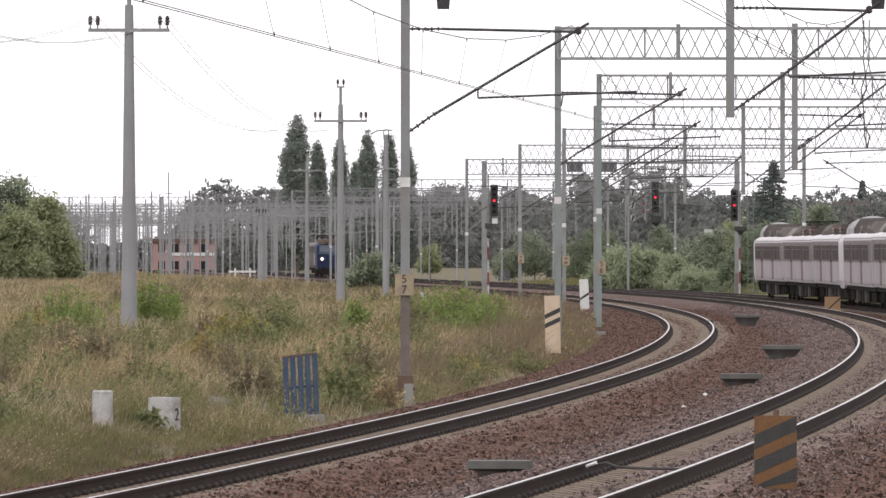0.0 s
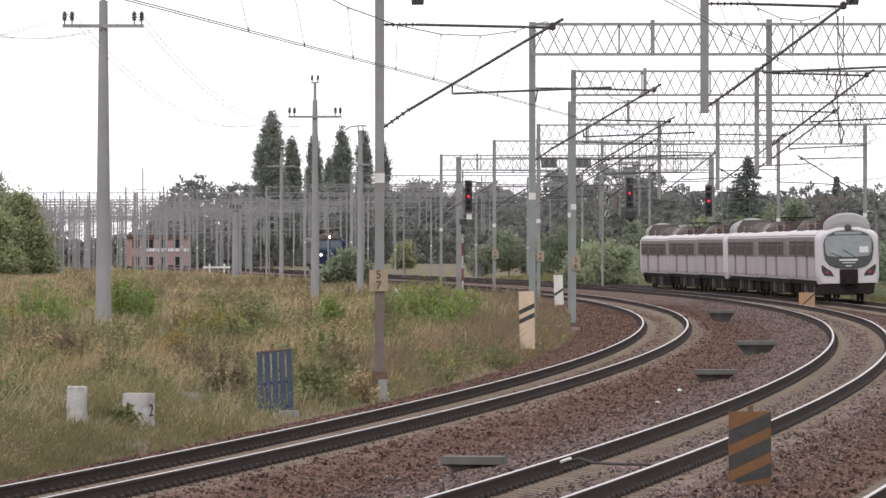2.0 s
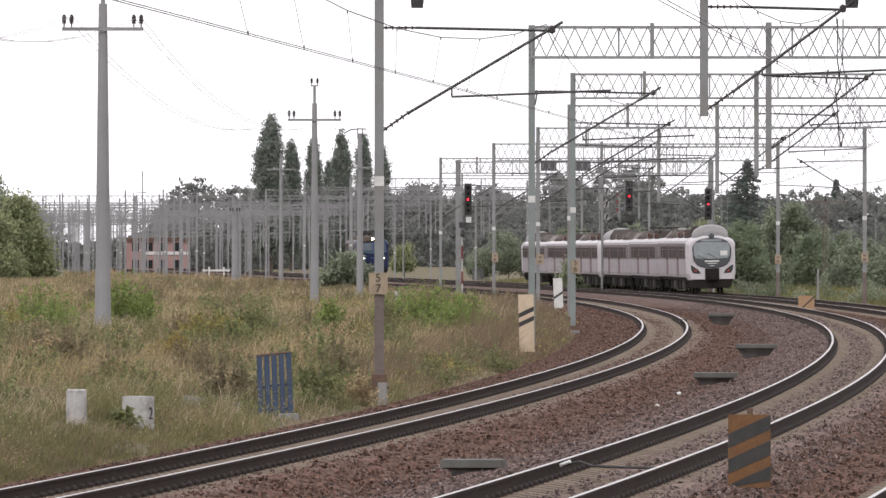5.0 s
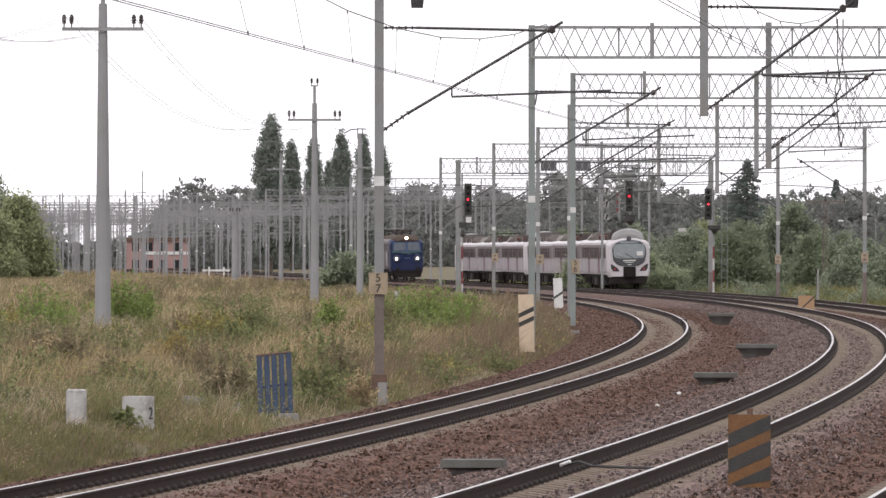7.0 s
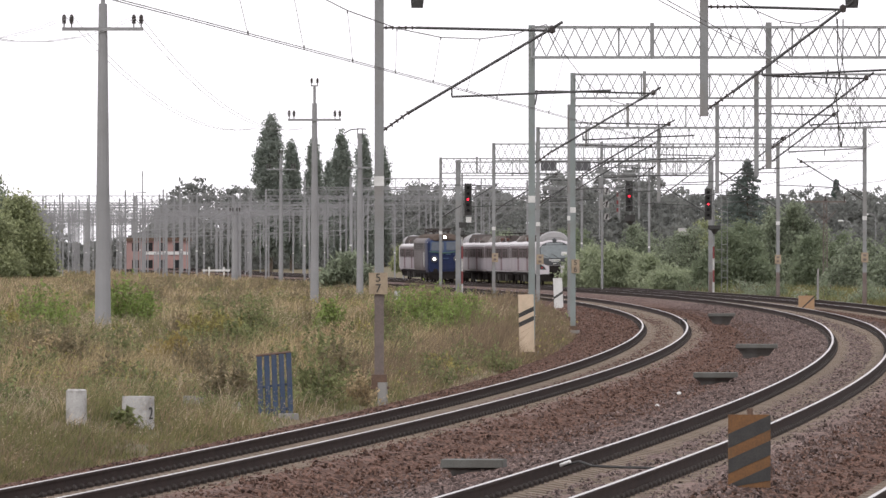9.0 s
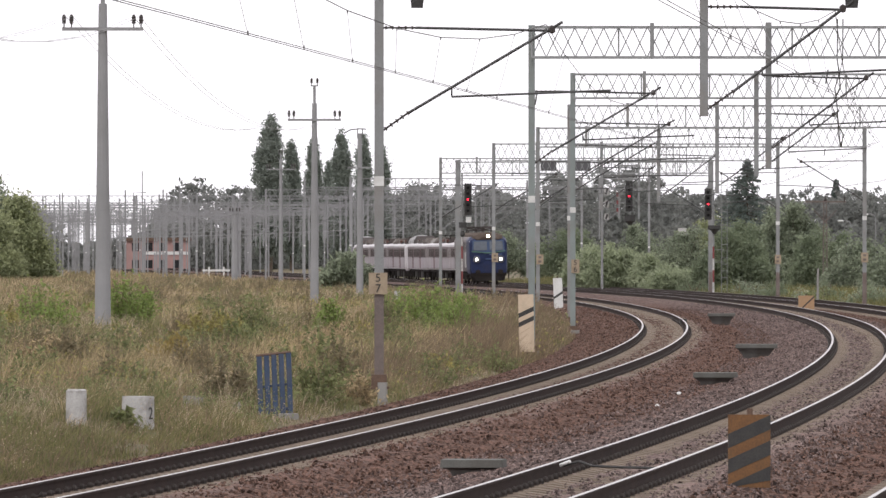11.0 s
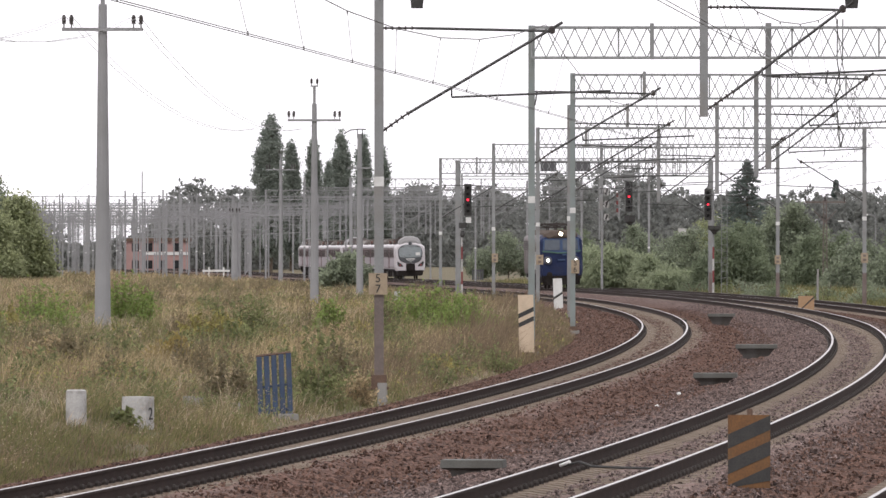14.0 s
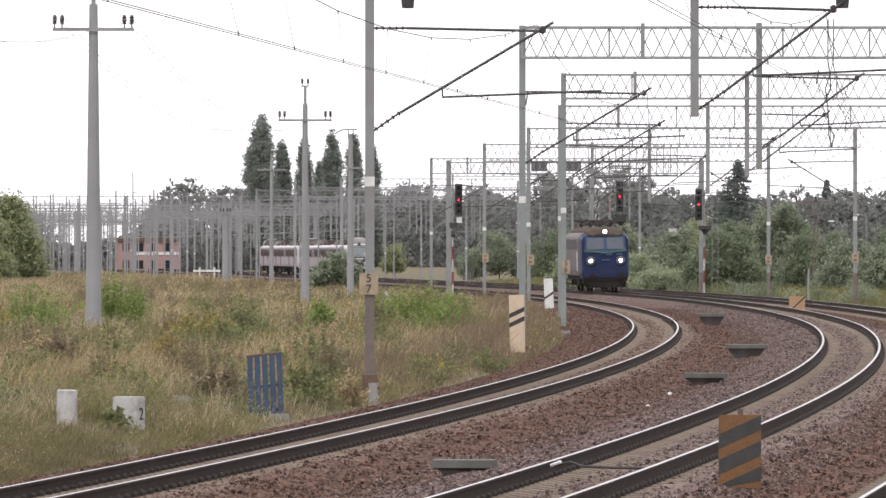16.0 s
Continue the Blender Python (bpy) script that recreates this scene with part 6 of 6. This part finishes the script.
def build_bushes():
    bush("leafy_tree", -36.8, 640, -0.9, 7.0, 2.9, LEAF_GREEN, "broad bright green tree at the meadow's edge", 47, 2600, 20, 0.15, 0.42)
    bush("leafy_tree", -38.9, 632, -0.9, 6.2, 2.6, LEAF_GREEN, "low yellow-green tree at the meadow's edge", 48, 1600, 20, 0.15, 0.42)
    bush("leafy_tree", -41.00, 660, -0.6, 9.3, 3.2, LEAF_SAGE, "darker green tree at the meadow's edge", 42, 1800, 18, 0.16, 0.42)
    bush("willow_bush", -5.90, 450, 0.3, 1.75, 1.4, LEAF_SAGE, "grey-green willow bush beside the tracks", 43, 420, 18, 0.12, 0.2, 0.3, 1.7)
    bush("willow_bush", -4.42, 840, -0.40, 3.08, 1.28, LEAF_GREEN, "green bush beyond the tracks", 44, 300, 16, 0.14, 0.25)
    for i, (x, y, z, h, r, m, k) in enumerate(((10.6, 536, -0.5, 2.9, 1.9, LEAF_WILLOW, 500), (12.1, 528, -0.55, 3.05, 1.8, LEAF_WILLOW, 500), (13.5, 532, -0.55, 2.75, 1.7, LEAF_WILLOW, 450), (14.9, 524, -0.55, 2.35, 1.6, LEAF_WILLOW, 400), (16.2, 520, -0.55, 1.7, 1.4, LEAF_WILLOW, 330), (17.3, 514, -0.55, 1.25, 1.2, LEAF_WILLOW, 260), (15.3, 508, -0.6, 1.35, 1.5, LEAF_WILLOW, 300),
                                                     (19.85, 504, -0.63, 4.54, 2.31, LEAF_THICKET, 1200), (24.26, 516, -0.79, 5.91, 3.35, LEAF_SAGE, 2100), (23.12, 540, -0.80, 5.19, 2.47, LEAF_THICKET, 1100),
                                                     (25.67, 496, -0.76, 4.73, 2.08, LEAF_THICKET, 1000), (27.33, 480, -0.83, 3.66, 2.6, LEAF_SAGE, 1000), (29.2, 476, -0.9, 3.5, 2.2, LEAF_SAGE, 800), (30.76, 500, -0.98, 4.20, 2.10, LEAF_THICKET, 800),
                                                     (19.74, 600, -0.84, 4.81, 2.75, LEAF_SAGE, 900), (17.43, 660, -0.71, 5.04, 3.53, LEAF_SAGE, 900), (12.07, 700, -0.66, 4.81, 3.47, LEAF_THICKET, 800), (6.73, 760, -0.67, 4.64, 4.06, LEAF_SAGE, 800), (24.19, 680, -1.07, 6.23, 2.34, LEAF_GREEN, 700))):
        bush("willow_bush" if m is LEAF_WILLOW else "roadside_bush", x, y, z, h, r, m, ("silvery willow scrub on the bank" if m is LEAF_WILLOW else "dense dark green bush beside the railway"), 60 + i, k, 22, 0.1 if m is LEAF_WILLOW else 0.115, 0.26, 0.2 if m is LEAF_WILLOW else 0.0, 1.7 if m is LEAF_WILLOW else 1.0)
    # low growth along the far track
    rng = random.Random(5)
    for i, y in enumerate(range(392, 504, 9)):
        x = across(y, 14.4 + rng.uniform(-0.4, 1.6))
        z = float(ground_z(np.array([x]), np.array([float(y)]))[0])
        bush("verge_bush", x, y, z - 0.1, rng.uniform(0.8, 1.7), rng.uniform(0.8, 1.5), (LEAF_THICKET, LEAF_SAGE, LEAF_HERB)[i % 3], "low dull green growth on the verge", 120 + i, 160, 16, 0.06, 0.16)
    # weeds in the meadow
    for i, (x, y, h, r, m, stems) in enumerate(((-12.3, 224, 1.25, 0.75, LEAF_WEED, 46), (-11.0, 210, 0.95, 0.5, LEAF_WEED, 34), (-12.6, 214, 0.8, 0.6, LEAF_YELLOW, 30), (-10.35, 238, 1.35, 0.6, LEAF_WEED, 60),
                                                (-9.8, 240, 1.1, 0.45, LEAF_WEED, 40), (-3.6, 238, 0.95, 0.34, LEAF_WEED, 44), (-0.4, 250, 1.25, 1.1, LEAF_WEED, 110), (0.7, 240, 1.15, 0.75, LEAF_WEED, 80),
                                                (-1.5, 256, 1.0, 0.7, LEAF_WEED, 40), (0.4, 232, 0.9, 0.8, LEAF_WEED, 60), (-1.9, 246, 0.9, 0.5, LEAF_HERB, 30), (-5.9, 222, 1.0, 0.7, LEAF_HERB, 40),
                                                (-6.4, 205, 0.75, 0.8, LEAF_YELLOW, 46), (-5.6, 200, 0.6, 0.6, LEAF_HERB, 36), (-6.2, 170, 0.62, 0.5, LEAF_OCHRE, 44), (-2.5, 146, 0.8, 0.36, LEAF_HERB, 30),
                                                (-5.4, 125.1, 0.36, 0.09, LEAF_HERB, 18), (-8.3, 166, 0.7, 0.55, LEAF_DULL, 34), (-8.7, 158, 0.6, 0.4, LEAF_HERB, 26), (-7.4, 172, 0.5, 0.5, LEAF_HERB, 26),
                                                (-2.8, 172, 0.95, 0.5, LEAF_HERB, 26), (-4.1, 139, 0.9, 0.3, LEAF_DULL, 22), (-2.2, 160, 0.8, 0.4, LEAF_DULL, 24), (-7.6, 246, 1.0, 0.3, LEAF_HERB, 18))):
        weed("weed_clump", x, y, h * 1.3, r * 1.1, m, "leafy green weed clump standing in the dry grass" if m in (LEAF_WEED, LEAF_HERB) else "tall dull weeds standing in the dry grass", 90 + i, int(stems * 1.7))


def weed(name, x, y, h, r, material, label, seed, stems, leaf=0.048, per=18):
    """Upright stems that spread from the root, with leaves along them."""
    rng = np.random.default_rng(seed)
    z = float(ground_z(np.array([x]), np.array([y]))[0])
    t = thing(name, label, "weed", pose(x, y, z - 0.04))
    s, pts = Shape(), []
    for i in range(stems):
        bx, by = rng.normal(0, 0.5 * r, 2)
        far = min(1.0, math.hypot(bx, by) / r)
        top = np.array([bx + rng.normal(0, 0.12) * h + bx * 0.2, by * 1.15, h * (1 - 0.5 * far * far) * rng.uniform(0.5, 1.1)])
        base = np.array([bx * 0.85, by * 0.85, -0.05])
        s.rod(base.tolist(), top.tolist(), 0.006, 3, 0.003)
        u = rng.uniform(0.2, 1.04, per)[:, None]
        pts.append(base * (1 - u) + top * u + rng.normal(0, 0.055, (per, 3)) * (1.25 - 0.7 * u))
    part("stalk", s, GRASS_BROWN, t)
    quads_object("foliage", leaves(np.concatenate(pts), leaf, rng, 1.5), material, "", "", parent=t)
    return t


def build_small_weeds():
    """Low weed plants of several kinds, scattered over the meadow."""
    rng = random.Random(77)
    kinds = []
    for i, (m, h, r, n, label) in enumerate(((LEAF_HERB, 0.8, 0.35, 16, "low green weed plant in the meadow grass"), (LEAF_DULL, 1.0, 0.3, 14, "tall brown dried dock plant in the meadow"),
                                             (LEAF_HERB, 0.72, 0.5, 22, "dull green herb cushion in the meadow grass"), (LEAF_YELLOW, 0.55, 0.6, 26, "wide yellow-green weed patch in the meadow grass"), (GRASS_DRY, 0.75, 0.3, 24, "pale flowering stalks in the meadow grass"))):
        k = weed("meadow_weed", -4.0 - i, 150.0 + 20 * i, h, r, m, label, 140 + i, n * 2, 0.036, 14)
        tagged(k, group="weeds of the meadow")
        kinds.append(k)
    for n in range(300):
        y = 100 + 400 * rng.random() ** 1.3
        hi = across(y, -3.4)
        x = rng.uniform(max(-0.064 * y, hi - 22), hi)
        if y < 140 and -7.2 < x < -2.0:
            continue
        kind = rng.choice((0, 1, 2, 2, 2, 4)) if y < 330 else rng.choice((1, 1, 0))
        copy_thing(kinds[kind if rng.random() > 0.06 else 3], pose(x, y, float(ground_z(np.array([x]), np.array([y]))[0]) - 0.05, 0, 0, rng.uniform(0, 360)))


def blades(name, tufts, per, y0, y1, rule, h, w, material, label, seed, power=1.6, lean=0.3, strip=None, loose=1.0, near=0.0, far=0.0):
    """Tufts of bent grass blades over the meadow left of the first track, or over a strip of it along the ballast."""
    rng = np.random.default_rng(seed)
    y = y0 + (y1 - y0) * rng.random(tufts) ** power
    hi = np.interp(y, LY, LX) - 3.0 / np.cos(np.interp(y, LY, LH))
    lo = hi - strip if strip else -0.067 * y - 1.0
    x = lo + (hi - lo) * rng.random(tufts)
    patch = np.sin(x * 0.9 + y * 0.09 + seed) * 0.5 + np.sin(x * 0.31 - y * 0.055 + seed * 2.1) * 0.5 + rng.normal(0, 0.4, tufts) + np.interp(y, [100, 150, 300, 420], [near, 0, 0, far])
    keep = patch > rule
    x, y, patch = x[keep], y[keep], patch[keep]
    n = len(x)
    size = rng.uniform(0.5, 1.2, n) * (1 + 0.3 * np.sin(x * 0.6 + 1.0) * np.sin(y * 0.1 + seed)) * np.clip(0.75 + 0.35 * (patch - rule), 0.6, 1.3)
    tilt = rng.normal(0, 0.22, (n, 2)) + np.array([0.2, 0.0])
    k = n * per
    x, y = np.repeat(x, per), np.repeat(y, per)
    rad = np.clip(y / 180, 0.7, 2.5) * 0.11 * loose
    x, y = x + rng.normal(0, 1, k) * rad, y + rng.normal(0, 1, k) * rad * 2.5
    e = offsets(x, y)
    z = ground_z(x, y, e)
    edge = np.clip((-e - 2.5) / 2.2, 0.15, 1)
    tall = h * rng.uniform(0.5, 1.15, k) * edge * np.repeat(size, per)
    # trodden grass before the concrete markers
    tall = np.where((np.abs(x + 5.6) < 0.95) & (y > 115) & (y < 126.5) | (np.abs(x + 4.65) < 0.45) & (y > 131) & (y < 140.5) | (np.abs(x + 3.0) < 0.8) & (y > 131) & (y < 138.5), tall * 0.45, tall)
    a = rng.uniform(0, 2 * math.pi, k)
    ln = (rng.normal(0, lean, (k, 2)) + np.repeat(tilt, per, 0)) * tall[:, None]
    ww = w * rng.uniform(0.6, 1.4, k) * np.clip(y / 150, 0.9, 3.2)
    off = np.c_[np.cos(a) * ww, np.sin(a) * ww * 0.4, np.zeros(k)]
    z0 = z - 0.05
    root = np.c_[x, y, z0]
    mid = np.c_[x + ln[:, 0] * 0.35, y + ln[:, 1] * 0.35, z0 + tall * 0.62]
    tip = np.c_[x + ln[:, 0], y + ln[:, 1], z0 + tall * 0.97]
    keep = e < -3.0
    q = np.concatenate([np.stack([root - off, root + off, mid + off * 0.8, mid - off * 0.8], 1)[keep], np.stack([mid - off * 0.8, mid + off * 0.8, tip + off * 0.12, tip - off * 0.12], 1)[keep]])
    quads_object(name, q, material, label, "grass", "stuff")


def herbs(name, k, y0, y1, h0, h1, size, material, label, seed, rule):
    """Small leaves or seed heads scattered in patches among the grass."""
    rng = np.random.default_rng(seed)
    y = y0 + (y1 - y0) * rng.random(k) ** 1.6
    lo = -0.067 * y - 1.0
    hi = np.interp(y, LY, LX) - 3.0 / np.cos(np.interp(y, LY, LH))
    x = lo + (hi - lo) * rng.random(k)
    patch = np.sin(x * 0.7 + y * 0.065 + seed) * 0.5 + np.sin(x * 0.27 - y * 0.045 + seed * 1.7) * 0.5 + np.sin(x * 2.1 + seed) * np.sin(y * 0.25) * 0.4 + rng.normal(0, 0.25, k)
    keep = patch > rule
    x, y = x[keep], y[keep]
    z = ground_z(x, y) + rng.uniform(h0, h1, len(x))
    q = leaves(np.c_[x, y, z], size * np.clip(y / 160, 0.8, 2.5), rng, 1.2)
    quads_object(name, q, material, label, "meadow plants", "stuff")


def verge(name, k, h, w, material, label, seed):
    """Grass on the far side of the third track."""
    rng = np.random.default_rng(seed)
    s = rng.uniform(180, 620, k)
    e = 12.8 + 9 * rng.random(k) ** 1.3
    x = np.interp(s, LS, LX) + np.cos(np.interp(s, LS, LH)) * e
    y = np.interp(s, LS, LY) - np.sin(np.interp(s, LS, LH)) * e
    z = ground_z(x, y, e) - 0.05
    tall = h * rng.uniform(0.4, 1.3, k) * np.clip((e - 12.4) / 1.5, 0.2, 1)
    ln = rng.normal(0, 0.3, (k, 2)) * tall[:, None]
    off = np.c_[w * rng.uniform(0.6, 1.4, k) * 2, np.zeros(k), np.zeros(k)]
    root = np.c_[x, y, z]
    mid = np.c_[x + ln[:, 0] * 0.3, y + ln[:, 1] * 0.3, z + tall * 0.6]
    tip = np.c_[x + ln[:, 0], y + ln[:, 1], z + tall]
    quads_object(name, np.concatenate([np.stack([root - off, root + off, mid + off * 0.8, mid - off * 0.8], 1), np.stack([mid - off * 0.8, mid + off * 0.8, tip + off * 0.12, tip - off * 0.12], 1)]), material, label, "grass", "stuff")


def build_grass():
    build_small_weeds()
    blades("green_grass", 25000, 12, 84, 840, -0.35, 0.44, 0.0085, GRASS_GREEN, "green meadow grass", 5, 1.9, loose=1.7, near=0.0, far=-0.2)
    blades("dry_grass", 16000, 12, 84, 840, -0.15, 0.62, 0.0062, GRASS_DRY, "tall dry straw-coloured grass", 6, 1.9, loose=1.7, near=-0.7, far=0.0)
    blades("straw_tufts", 7000, 14, 120, 420, 0.6, 0.66, 0.005, GRASS_SEED, "tufts of pale bleached grass", 17, 1.4, 0.34, loose=1.3)
    blades("brown_grass", 22000, 4, 84, 840, -0.1, 0.5, 0.006, GRASS_BROWN, "brown withered grass and weed stalks", 7, 1.8, 0.22, loose=4.0, near=1.0, far=0.8)
    blades("rust_grass", 2600, 14, 96, 150, -0.25, 0.52, 0.006, GRASS_RUST, "reddish brown withered grass", 18, 1.2, 0.28, loose=1.8)
    blades("edge_weeds", 4200, 5, 160, 350, -0.3, 0.9, 0.007, GRASS_BROWN, "tall brown weeds along the edge of the ballast", 12, 1.0, 0.16, 2.4, 3.0)
    blades("edge_grass", 2600, 12, 84, 400, -0.5, 0.42, 0.008, GRASS_GREEN, "short green grass along the edge of the ballast", 13, 1.4, 0.3, 2.6, 1.6)
    herbs("seed_heads", 30000, 100, 600, 0.35, 0.65, 0.014, GRASS_SEED, "pale seed heads of the dry grass", 8, 0.2)
    herbs("meadow_herbs", 45000, 130, 600, 0.1, 0.5, 0.026, LEAF_HERB, "low green leafy herbs in the meadow", 9, 0.45)
    herbs("yellow_herbs", 14000, 140, 420, 0.2, 0.5, 0.03, LEAF_YELLOW, "yellow-green flowering weeds in patches among the grass", 10, 0.55)
    verge("verge_grass", 52000, 0.7, 0.012, GRASS_GREEN, "green grass along the far side of the tracks", 15)
    verge("verge_straw", 1500, 0.9, 0.008, GRASS_DRY, "dry grass along the far side of the tracks", 16)
build_ground()
build_ballast()
build_gantries()
build_wires()
build_utility_poles()
build_yard()
build_signals()
build_boards()
build_trackside()
build_buildings()
build_far_trees()
build_bushes()
build_grass()
CARS = [railcar(k, k == 0, UNIT_PITCH[i // 3] - 0.2) for i, k in enumerate((-1, 0, 1, -1, 0, 1))]
LOCO = locomotive()
build_tracks()
motions(CARS, LOCO)
